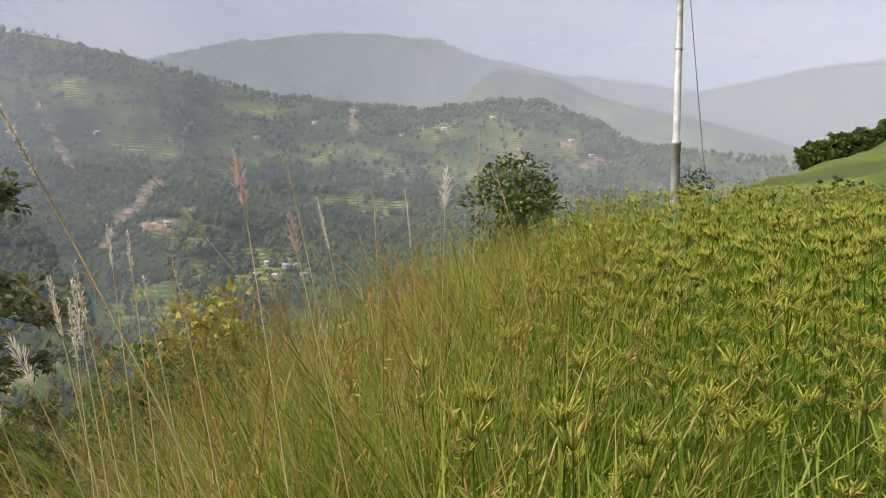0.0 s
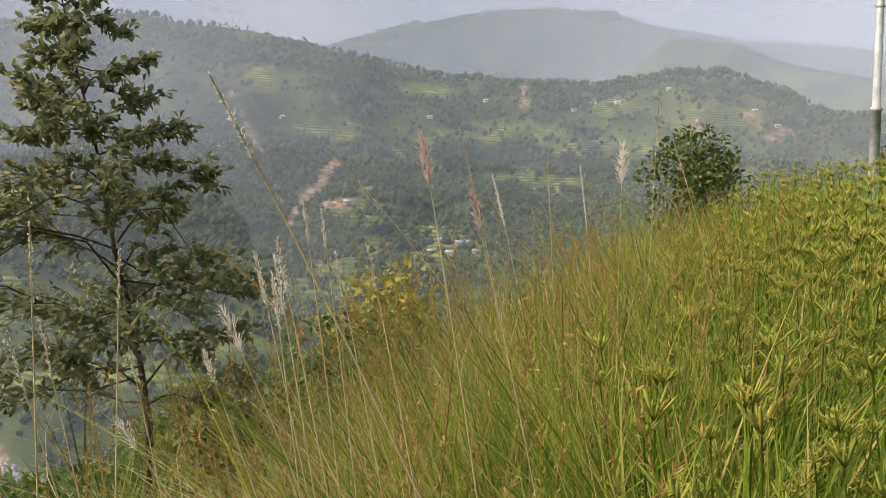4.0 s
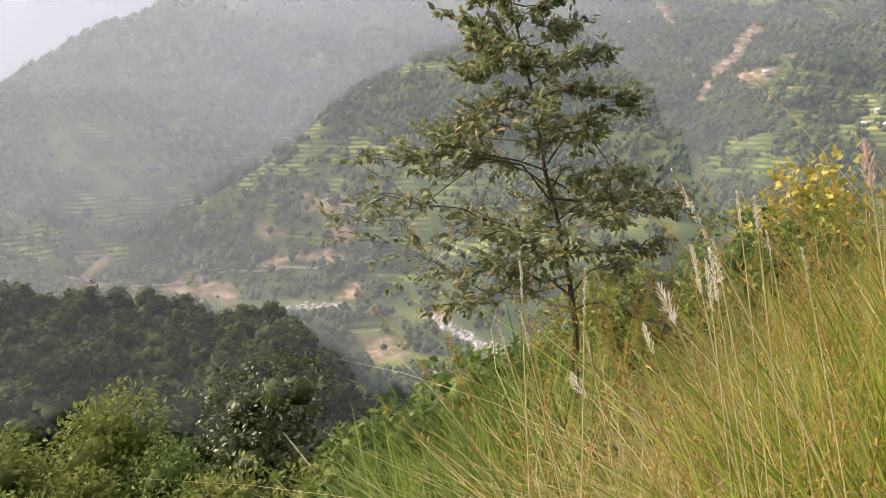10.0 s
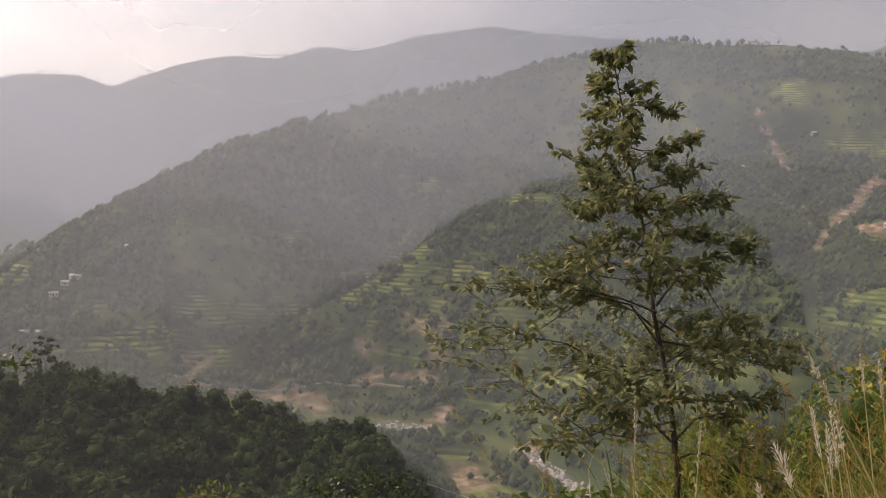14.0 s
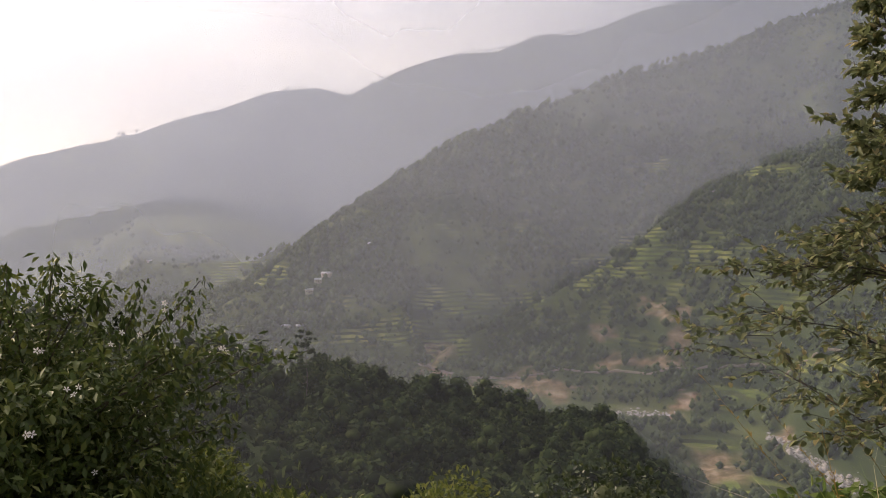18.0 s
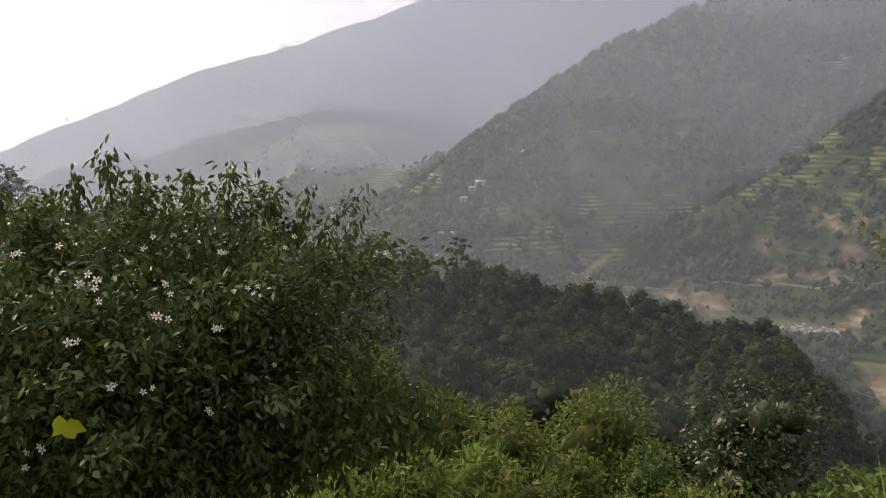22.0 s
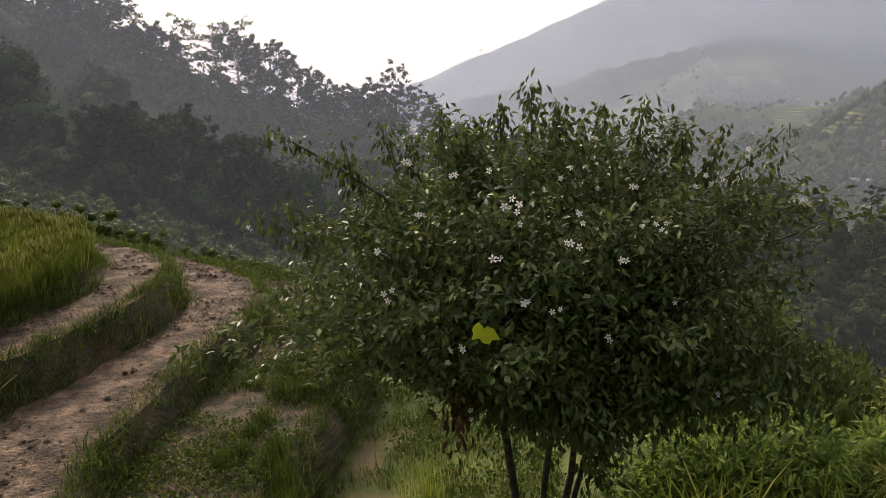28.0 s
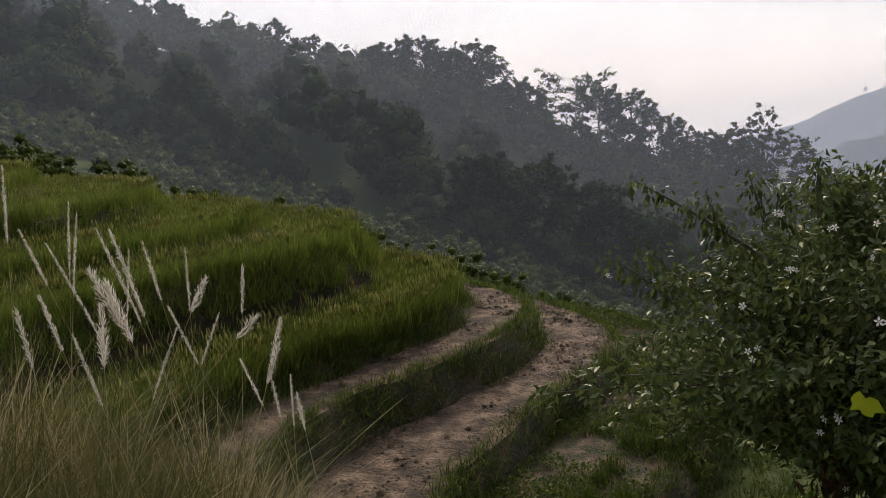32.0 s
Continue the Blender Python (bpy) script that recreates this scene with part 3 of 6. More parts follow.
def zone(az, el, a0, e0, wa, we, seed=0, ragged=0.5):
    d = np.hypot((az - a0) / wa, (el - e0) / we) + ragged * fbm(az * 0.9, el * 1.3, 3, seed)
    return np.clip((1.15 - d) * 4, 0, 1)


CROPLAND = [(29.4, -15.4, 1.7, .33), (26.5, -18.2, 2.4, .7), (35.4, -4.0, 3.0, 1.1), (37.0, -5.2, 1.2, .6), (33.0, -2.6, 2.2, .9), (46.5, -9.6, 2.0, 1.1), (27.4, -8.4, 2.6, 2.0), (24.5, -5.5, 3.0, 1.6), (26.0, 2.0, 1.9, .45), (32.8, 2.7, 2.2, .5), (46.5, -6.4, 3.0, .9), (29, -3.2, 2.6, 1.2), (27.5, -12.2, 2.0, .5), (23, -10.2, 2.6, .7), (41, -6.6, 1.8, .6),
            (3.8, -4.0, 3.0, 1.3), (9.5, -4.4, 1.4, .5), (4.6, 6.4, 2.4, .9), (51, -8.4, 3.0, 1.0), (-3, -1.5, 4, 1.5), (-15, 8.2, 2.2, .7), (-22, 7, 3, 1.2), (-7, 6.4, 4, .8), (9, 9.5, 2.5, .8), (2, .6, 2.6, .8),
            (-26, 10, 4, .8), (-2, 9, 2.5, .6), (-14, 5.5, 4, .8), (-9, 3, 3, .8), (-30, 8, 3, .8), (1, 4.4, 2, .8), (16, -9, 4, 2), (64, -1.4, 2.2, .7), (60, -4.2, 2.5, 1.0)]
SCARS = [(10.9, 8.3, 10.0, 6.3, .16), (10.0, 6.3, 9.0, 4.4, .3), (9.0, 4.4, 7.4, 0.8, .1), (4.1, 4.1, 4.9, 2.6, .45), (4.9, 2.6, 5.8, 1.5, .42), (5.8, 1.5, 7.1, -.1, .3), (2.6, 1.35, 5.0, .9, .32), (-8.8, 9.4, -9.1, 7.4, .2), (48.4, -11, 46.5, -11.4, .2), (24.4, -14.6, 25, -15.2, .4), (30.2, -12.6, 32.0, -14.0, .35)]
EARTH = [(36.0, -8.5, .9, .8), (31.6, -7, .9, .9), (33.2, -6.8, .5, .9), (33.5, -10.3, 2.4, .4), (-8.8, 9.1, .5, .35), (-20.5, 6.6, .8, .7), (-23.8, 7.4, .7, .5),
         (-25, 6.2, 1.1, .4), (28.8, -17.0, 1.9, .9), (48.2, -11, .8, .4), (31.0, -13.0, .5, .8), (24.5, -14.9, .6, .4), (41.5, -12.2, 3.0, .9), (31.0, -8.6, .7, 1.2), (35.6, -10.4, .7, .8), (47.6, -9.7, .9, .35)]


def land_use(az, el, r):
    """Cropland, bare earth and gravel by where it lies on the slopes."""
    far = (r > 330) & (r < 2000)
    crop, earth = 0 * az, 0 * az
    for k, (a, e, wa, we) in enumerate(CROPLAND):
        crop = np.maximum(crop, zone(az, el, a, e, wa, we, k, 0.15 if k < 2 else 0.5))
        if k == 1:
            meadow = crop
    for k, (a, e, wa, we) in enumerate(EARTH):
        earth = np.maximum(earth, 0.66 * zone(az, el, a, e, wa, we, 40 + k, 1.1))
    for k, (a0, e0, a1, e1, w) in enumerate(SCARS):
        t = np.clip(((az - a0) * (a1 - a0) + (el - e0) * (e1 - e0)) / ((a1 - a0) ** 2 + (e1 - e0) ** 2), 0, 1)
        d = np.hypot(az - a0 - t * (a1 - a0), el - e0 - t * (e1 - e0)) / w + 0.6 * fbm(az * 3, el * 3, 3, 70 + k)
        earth = np.maximum(earth, np.clip((1.1 - d) * 3, 0, 1))
    crop = np.maximum(crop, np.clip((fbm(az * 0.5, el * 1.2, 3, 91) - 0.26) * 6, 0, 1) * 0.55)
    crop = crop * np.clip(0.7 + 1.9 * fbm(az * 2.6, el * 5.0, 3, 17), 0.05, 1)
    crop = np.maximum(crop, meadow)
    earth = earth * (1 - meadow) * np.clip(0.85 + 1.3 * fbm(az * 4.0, el * 5.0, 3, 27), 0, 1)
    upper = (az < -30) & (az > -70) & (r > 45) & (r < 130)
    return np.where(upper, 0.1 + 0.4 * vnoise(az * 0.9, el * 2.0, 5), crop * far), earth * far * (r < 1400)


def height(x, y, fine=True):
    x, y = np.asarray(x, float), np.asarray(y, float)
    az, r = headings(x, y)
    z = base_height(az, r)
    amp = np.clip((r - 6) / 500, 0, 1) * np.interp(r, [300, 700, 2000], [34, 46, 60]) * (1 - 0.75 * np.exp(-((r - R_RIV(az)) / 60) ** 2))
    for rc in (R_S(az), R_1(az), R_2(az), R_3(az)):
        amp = amp * (1 - 0.8 * np.exp(-((r - rc) / (0.13 * rc)) ** 2))
    near = np.exp(-((r - R_N(az) - 20) / 65) ** 2)
    amp = amp * (1 - np.where((az > 26) & (az < 75), 0.85, 0.5) * near)
    z = z + amp * (fbm(x / 160, y / 160, 4, 3) + 0.35 - 0.9 * np.abs(fbm(x / 110, y / 110, 4, 14))) + np.clip((r - 2) / 40, 0, 1) * 0.5 * fbm(x / 4, y / 4, 3, 9) * (r < 400) * np.where(((az > 60) & (az < 150) & (r < 34)) | ((az < -16) & (r < 30)), 0.2, 1)
    if fine:
        el = np.degrees(np.arctan2(z - EYE, np.maximum(r, 0.1)))
        crop, _ = land_use(az, el, r)
        step = np.where(r < 330, 1.3, 7.2)
        q = z / step
        fl = np.floor(q)
        u = q - fl
        z = z + crop * ((fl + np.clip((u - 0.55) / 0.45, 0, 1)) * step - z) * 0.9
    return z


def ground(x, y):
    return float(height(np.array([x]), np.array([y]))[0])


# the lens drifts a little as the viewer turns: where it is when it faces each heading
STAND_X = prof([(-15, -.145), (0, -.17), (8, -.2), (14, -.22), (20, -.22), (30, -.2), (40, -.2), (50, -.3), (63, -.29), (75, -.35), (90, -.3), (103, -.25)])
STAND_Y = prof([(-15, .52), (0, .535), (8, .56), (14, .48), (20, .4), (30, .3), (40, .3), (50, .31), (63, .21), (75, .13), (90, .07), (103, .05)])
STAND_Z = prof([(-15, 1.42), (0, 1.425), (8, 1.43), (14, 1.5), (20, 1.62), (30, 1.64), (40, 1.67), (50, 1.645), (63, 1.66), (75, 1.667), (90, 1.68), (103, 1.69)])


def spot(az, el, r):
    """The place at that heading, height angle and distance from the standing point."""
    a = radians(az)
    return Vector((STAND_X(az) - math.sin(a) * r, STAND_Y(az) + math.cos(a) * r, STAND_Z(az) + r * math.tan(radians(el))))


def on_slope(az, el, r0=330.0, r1=4300.0):
    """Where a line of sight at these angles first meets the land beyond r0."""
    r = np.geomspace(r0, r1, 1500)
    a = radians(az)
    x, y = -math.sin(a) * r, math.cos(a) * r
    z = height(x, y, False)
    hit = np.where(z > EYE + r * math.tan(radians(el)))[0]
    k = hit[0] if len(hit) else len(r) - 1
    return float(x[k]), float(y[k]), float(height(x[k:k + 1], y[k:k + 1])[0])


def build_ground():
    az = np.concatenate([np.arange(-180, -52, 4.0), np.arange(-52, 144, 0.48), np.arange(144, 180, 4.0)])
    r = np.concatenate([[0.02, 0.5], np.geomspace(1.1, 40, 60), np.geomspace(42, 330, 66), np.linspace(335, 555, 34), np.linspace(560, 1040, 150), np.linspace(1046, 1400, 52), np.geomspace(1415, 4895, 62)])
    A, R = np.meshgrid(az, r)
    X, Y = -np.sin(np.radians(A)) * R, np.cos(np.radians(A)) * R
    Z = height(X, Y)
    n, m = R.shape
    i, j = np.meshgrid(np.arange(n - 1), np.arange(m), indexing="ij")
    a, b, c, d = i * m + j, i * m + (j + 1) % m, (i + 1) * m + (j + 1) % m, (i + 1) * m + j
    tris = np.concatenate([np.stack([a, b, c], -1).reshape(-1, 3), np.stack([a, c, d], -1).reshape(-1, 3)])
    me = mesh_np("ground", np.stack([X, Y, Z], -1).reshape(-1, 3), tris[:, ::-1], M_LAND, True)
    el = np.degrees(np.arctan2(Z - EYE, np.maximum(R, 0.1)))
    crop, earth = land_use(A, el, R)
    riv = np.exp(-((R - R_RIV(A) - 6 * fbm(A * 0.5, A * 0, 2, 3)) / (4 + 11 * np.clip(np.abs(A - 28.3) / 2.2 - 0.7, 0, 1) * 0.8)) ** 4) * (0.65 + 0.6 * fbm(X / 14, Y / 14, 3, 5)) * (0.5 * np.clip((A - 19) / 2, 0, 1) * np.clip((25.8 - A) / 1.2, 0, 1) + 0.35 * np.clip((A - 30.8) / 1, 0, 1) * np.clip((36.5 - A) / 1.5, 0, 1))
    crop = np.where((R < 330) & (A > -30), np.clip(np.where(A > 60, 0.1, 0.3) + 0.8 * fbm(X / 9, Y / 9, 3, 12), 0, 1) * (R < 34), crop)
    soil_near = 0.7 * np.clip((fbm(X / 1.6, Y / 1.6, 3, 77) - 0.1) * 5, 0, 1) * np.clip((A - 82) / 5, 0, 1) * np.clip((118 - A) / 8, 0, 1) * (R > 7) * (R < 15)
    earth = np.maximum(earth, soil_near)
    col = np.stack([crop, earth, np.clip(riv, 0, 1), np.ones_like(crop)], -1).astype(np.float32)
    at = me.color_attributes.new("land", "FLOAT_COLOR", "POINT")
    at.data.foreach_set("color", col.ravel())
    tagged(new("ground", me), "steep green hillsides with terraced fields, scrub and landslide scars", "hillside", kind="structure")


build_ground()


# ---- haze over the valley, as see-through shells ----
def haze_shell(r, thick, z0, z1, tint, a0, density, behind=None):
    az = np.radians(np.arange(a0, 63 if density is SPUR else 171, 3.0))
    wob = r * (1 + 0.05 * np.sin(az * 3.1 + r)) if behind is None else behind(np.degrees(az)) + r
    zs = np.linspace(-170, z1, 9)
    v = np.stack([np.stack([-np.sin(az) * wob, np.cos(az) * wob, 0 * az + z], -1) for z in zs])
    n, m = len(zs), len(az)
    i, j = np.meshgrid(np.arange(n - 1), np.arange(m - 1), indexing="ij")
    a, b, c, d = i * m + j, i * m + j + 1, (i + 1) * m + j + 1, (i + 1) * m + j
    tris = np.concatenate([np.stack([a, b, c], -1).reshape(-1, 3), np.stack([a, c, d], -1).reshape(-1, 3)])
    me = mesh_np("haze_shell", v.reshape(-1, 3), tris, haze_mat("valley_haze", thick, z0, z1, tint), True)
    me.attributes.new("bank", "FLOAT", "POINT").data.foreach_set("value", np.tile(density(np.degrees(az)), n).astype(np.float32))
    ob = new("haze_shell", me)
    tagged(ob, "see-through bluish shell standing in for haze over the valley", "mist", kind="structure")


R_M = prof([(-180, 400), (3, 400), (13, 760), (20, 880), (30, 800), (40, 700), (48, 645), (60, 600)])
EVEN = prof([(-70, 1), (0, 1)])
NEAR_RIDGE = prof([(72, 0), (90, .8), (110, .9), (125, 1.3), (140, 1.7)])      # denser towards the low sun, to brighten it like glare
VALLEY = prof([(-70, .75), (0, .75), (8, .85), (16, 1.15), (45, 1.15), (70, 1)])
SPUR = prof([(-70, .6), (0, .6), (8, .8), (14, 1.2), (22, 1.6), (34, 1.6), (44, 1.2), (52, .8), (59, 0)])
# added sheets, not real mist: farther ones tinted bluer and denser, like distance haze
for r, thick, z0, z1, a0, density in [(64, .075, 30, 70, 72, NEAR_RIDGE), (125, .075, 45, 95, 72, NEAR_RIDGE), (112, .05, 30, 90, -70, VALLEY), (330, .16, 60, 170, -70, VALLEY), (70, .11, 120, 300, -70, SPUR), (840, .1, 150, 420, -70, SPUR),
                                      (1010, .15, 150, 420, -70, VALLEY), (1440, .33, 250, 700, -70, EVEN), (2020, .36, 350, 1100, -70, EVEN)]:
    haze_shell(r, thick, z0, z1, (0.58, 0.67, 0.83) if density is NEAR_RIDGE else (0.66, 0.72, 0.88) if r < 1400 else (0.6, 0.68, 0.92), a0, density, R_M if r == 70 else None)


# ---- terraces ----
def smooth_line(pts, n=70):
    """A soft curve through a few plan points."""
    p = np.array(pts, float)
    d = np.concatenate([[0], np.cumsum(np.hypot(*np.diff(p, axis=0).T))])
    s = np.linspace(0, d[-1], n)
    q = np.stack([np.interp(s, d, p[:, 0]), np.interp(s, d, p[:, 1])], -1)
    for _ in range(3):
        q[1:-1] = (q[:-2] + 2 * q[1:-1] + q[2:]) / 4
    return q


INTO = np.array([0.25, -0.97])        # from the valley edge towards the hill


def terrace(name, edge, top, foot, soil, label, back=14.0):
    """One terrace: a sloping grassy riser and the level strip behind it."""
    q = smooth_line(edge)
    n = len(q)
    jag = fbm(q[:, 0] * 1.3, q[:, 1] * 1.3, 3, int(abs(top) * 10)) * 0.22
    steps = [(-0.45, foot), (-0.3, foot + (top - foot) * 0.35), (-0.14, foot + (top - foot) * 0.75), (0.0, top - 0.03), (0.12, top), (0.5, top), (1.0, top), (1.7, top), (2.6, top), (5, top), (back, top + 0.05)]
    vs = []
    for k, (d, z) in enumerate(steps):
        w = q + INTO * (d + (jag[:, None] if 0 < k < 6 else 0))
        bump = 0.07 * fbm(w[:, 0] * 1.7, w[:, 1] * 1.7, 3, 31) if k > 3 else 0.05 * fbm(w[:, 0] * 2, w[:, 1] * 2 + k, 2, 8)
        vs.append(np.stack([w[:, 0], w[:, 1], z + bump], -1))
    v = np.concatenate(vs)
    m = len(steps)
    i, j = np.meshgrid(np.arange(m - 1), np.arange(n - 1), indexing="ij")
    a, b, c, d = i * n + j, i * n + j + 1, (i + 1) * n + j + 1, (i + 1) * n + j
    def tri(s):
        return np.concatenate([np.stack([a[s], b[s], c[s]], -1).reshape(-1, 3), np.stack([a[s], c[s], d[s]], -1).reshape(-1, 3)])[:, ::-1]
    root = new(name)
    tagged(root, label, "terrace", kind="structure")
    def sub(nm, sel, mat):
        t = tri(sel)
        used, inv = np.unique(t, return_inverse=True)
        part(nm, (v[used], inv.reshape(-1, 3)), mat, root, "", True)
    sub("riser", slice(0, 3), M_BANK)
    sub("strip", slice(3, m - 1), soil)
    return q


E0 = [(-8.5, -3.6), (-10.7, -4.25), (-13.4, -3.9), (-15.6, -3.4), (-17.6, -2.75), (-19.5, -2.55), (-21.2, -3.1), (-22.7, -4.25), (-24.5, -6), (-26.5, -9), (-29, -15), (-32, -26)]
E2 = [(-7.5, -6.0), (-10.9, -6.4), (-12.5, -6.3), (-14.3, -5.4), (-16.4, -4.65), (-18.4, -4.25), (-20.2, -4.5), (-21.2, -5.05), (-22.3, -6.05), (-24.2, -9), (-27, -15), (-30, -26)]
E3 = [(-7.5, -8.2), (-12.7, -7.6), (-14.1, -7.05), (-15.8, -6.3), (-17.8, -5.95), (-19.5, -6.05), (-20.8, -6.8), (-22.4, -9), (-25.5, -15), (-29, -26)]
OUT = -INTO
edges = []
E00 = [(-5.5, -2.6), (-8.7, -2.1), (-11.0, -1.5), (-14, -.7), (-17, -.2), (-20, .1), (-22.5, -.6), (-25, -3.2), (-28, -9), (-31, -18)]
edges.append(terrace("terrace_1", [tuple(np.array(p) + OUT * 0.35) for p in E0], -3.6, -4.6, M_SOIL, "harvested bare-earth terrace strip with a grassy riser"))
edges.append(terrace("terrace_2", E2, -2.85, -3.7, M_SOIL, "upper bare-earth terrace strip above a grassy earth riser"))
edges.append(terrace("terrace_3", E3, -2.5, -2.95, M_BANK, "earth terrace planted with green millet"))
low = terrace("terrace_0", E00, -4.2, -4.95, M_GARDEN, "narrow weedy terrace with a grassy edge below the bare strips", 4.0)
TIERS = [(2.6, -1.06), (5.4, -0.65), (8.6, 0.1), (12.5, 0.75)]
for k, (d, z) in enumerate(TIERS):
    e = [tuple(np.array(p) + INTO * d + np.array([-0.5 * (k + 1), 0])) for p in E3]
    edges.append(terrace("terrace_%d" % (k + 4), e, z, ([-2.5] + [t[1] for t in TIERS])[k] - 0.05, M_BANK, "higher earth terrace planted with green millet"))


def along(q, n, d0, d1, z, u0=0.0, u1=1.0):
    """Places on a terrace, by the metres behind its edge."""
    s = rng.uniform(u0, u1, n) * (len(q) - 1)
    k = np.minimum(s.astype(int), len(q) - 2)
    p = q[k] + (q[k + 1] - q[k]) * (s - k)[:, None] + INTO * rng.uniform(d0, d1, n)[:, None]
    return np.concatenate([p, np.broadcast_to(z, n)[:, None]], 1)


# standing millet on the tiers: leafy clumps and upright ears
crop_t = [tuft(9, 0.88, 0.02, 0.12, rng, 0.9, 2) for _ in range(6)]
ear_t = [joined([(b[0] + (*rng.normal(0, 0.07, 2), 0.0), b[1]) for b in [spindle((0, 0, 0.7), (0.03, 0.01, 0.97), 0.018) for _ in range(3)]]) for _ in range(4)]
tops = [(edges[2], -2.5, 2700, 0.98, 2.3)] + [(edges[3 + k], z, 1800 - 150 * k, 0.85, (2.0, 2.4, 3.1, 3.4)[k]) for k, (d, z) in enumerate(TIERS)]
for q, z, n, s, deep in tops:
    at = np.concatenate([along(q, n, 0.05, deep, z), along(q, n // 2, 0.0, 0.4, z - 0.02)])
    ob = stuff("millet_crop", scatter(crop_t, at, rng.uniform(0.75, 1.1, len(at)) * s, 0.12), M_CROP, "dense green standing millet on a terrace", "crop")
    m = n if z > -2.4 else 0
    if m:
        u = rng.uniform(0, 1, m)
        at = along(q, m, 0, 0, 0)
        at[:, :2] += INTO * (-0.5 + 0.5 * u)[:, None]
        at[:, 2] = z - 0.7 + 0.65 * u
        stuff("riser_weeds", scatter(crop_t, at, rng.uniform(0.45, 0.75, m), 0.3), M_CROP, "long green grass hanging over a terrace riser", "grass")
    at = np.concatenate([along(q, n // 3, 0.1, deep, z), along(q, n // 3, 0.0, 0.5, z)])
    stuff("millet_ears", scatter(ear_t, at, rng.uniform(0.7, 0.92, len(at)) * s, 0.2), M_EAR, "ripening millet ears above the terrace crop", "crop")

# grass on the risers and verges, clods on the bare strips
verge_t = [tuft(5, 0.22, 0.016, 0.09, rng, 1.3, 2) for _ in range(6)]
for q, z, foot in ((edges[0], -3.6, -4.6), (edges[1], -2.85, -3.7), (edges[2], -2.5, -2.95), (low, -4.2, -4.95)):
    u = rng.uniform(0, 1, 4200)
    at = along(q, 4200, 0, 0, 0, 0, 0.66)
    at[:, :2] += INTO * (-0.4 + 0.5 * u)[:, None]
    at[:, 2] = foot + (z - foot) * np.clip(u * 1.1, 0, 1)
    keep = fbm(at[:, 0] * 0.8, at[:, 1] * 0.8, 3, 4) + 0.7 * u > -0.06
    at = at[keep]
    stuff("verge_grass", scatter(verge_t, at, rng.uniform(0.6, 1.4, len(at)), 0.35), M_VERGE, "short green grass growing on a terrace riser", "grass")


def clod(rng, n=9):
    a = np.linspace(0, 2 * np.pi, 6)[:-1]
    v = [(math.cos(t) * rng.uniform(.7, 1.2), math.sin(t) * rng.uniform(.7, 1.2), rng.uniform(-.1, .1)) for t in a]
    v += [(math.cos(t + .6) * rng.uniform(.3, .7), math.sin(t + .6) * rng.uniform(.3, .7), rng.uniform(.4, .8)) for t in a] + [(0, 0, rng.uniform(.6, 1))]
    f = []
    for i in range(5):
        j = (i + 1) % 5
        f += [(i, j, 5 + i), (j, 5 + j, 5 + i), (5 + i, 5 + j, 10)]
    return np.array(v), np.array(f)


weed_at = along(low, 44000, 0.1, 3.4, -4.17, 0, 0.7)
weed_at = weed_at[fbm(weed_at[:, 0] * 0.9, weed_at[:, 1] * 0.9, 3, 19) + 0.12 * rng.normal(0, 1, len(weed_at)) > -0.02]
stuff("low_weeds", leaves(weed_at + rng.uniform(0, 0.1, (len(weed_at), 1)) * (0, 0, 1), rng.normal(0, 1, (len(weed_at), 3)) + (0, 0, 0.6), 0.075, 0.045, rng, simple=True), M_MEADOW, "low leafy weeds on the narrow terrace", "weeds")
tuft_at = along(low, 4200, 0.0, 3.0, -4.2, 0, 0.7)
tuft_at = tuft_at[fbm(tuft_at[:, 0] * 0.7 + 9, tuft_at[:, 1] * 0.7, 3, 29) > 0.02]
stuff("low_grass", scatter(verge_t, tuft_at, rng.uniform(0.6, 1.6, len(tuft_at)), 0.3), M_MEADOW, "short grass on the narrow terrace", "grass")
clods = [clod(rng) for _ in range(6)]
for q, z in ((edges[0], -3.6), (edges[1], -2.85)):
    at = along(q, 4200, 0.2, 2.1, z)
    keep = fbm(at[:, 0] * 1.1, at[:, 1] * 1.1, 3, 15) > -0.12
    at = at[keep]
    stuff("soil_clods", scatter(clods, at, rng.gamma(1.3, 0.014, len(at)) + 0.008), M_SOIL, "dry crumbled clods of pale soil on the bare strip", "soil")


# ---- plants ----
def plan_points(n, a0, a1, r0, r1, seed=0):
    """Scattered plan points in a sector, even by area, with the ground's height."""
    g = np.random.default_rng(seed)
    a, r = g.uniform(a0, a1, n), np.sqrt(g.uniform(r0 * r0, r1 * r1, n))
    x, y = -np.sin(np.radians(a)) * r, np.cos(np.radians(a)) * r
    return x, y, a, r


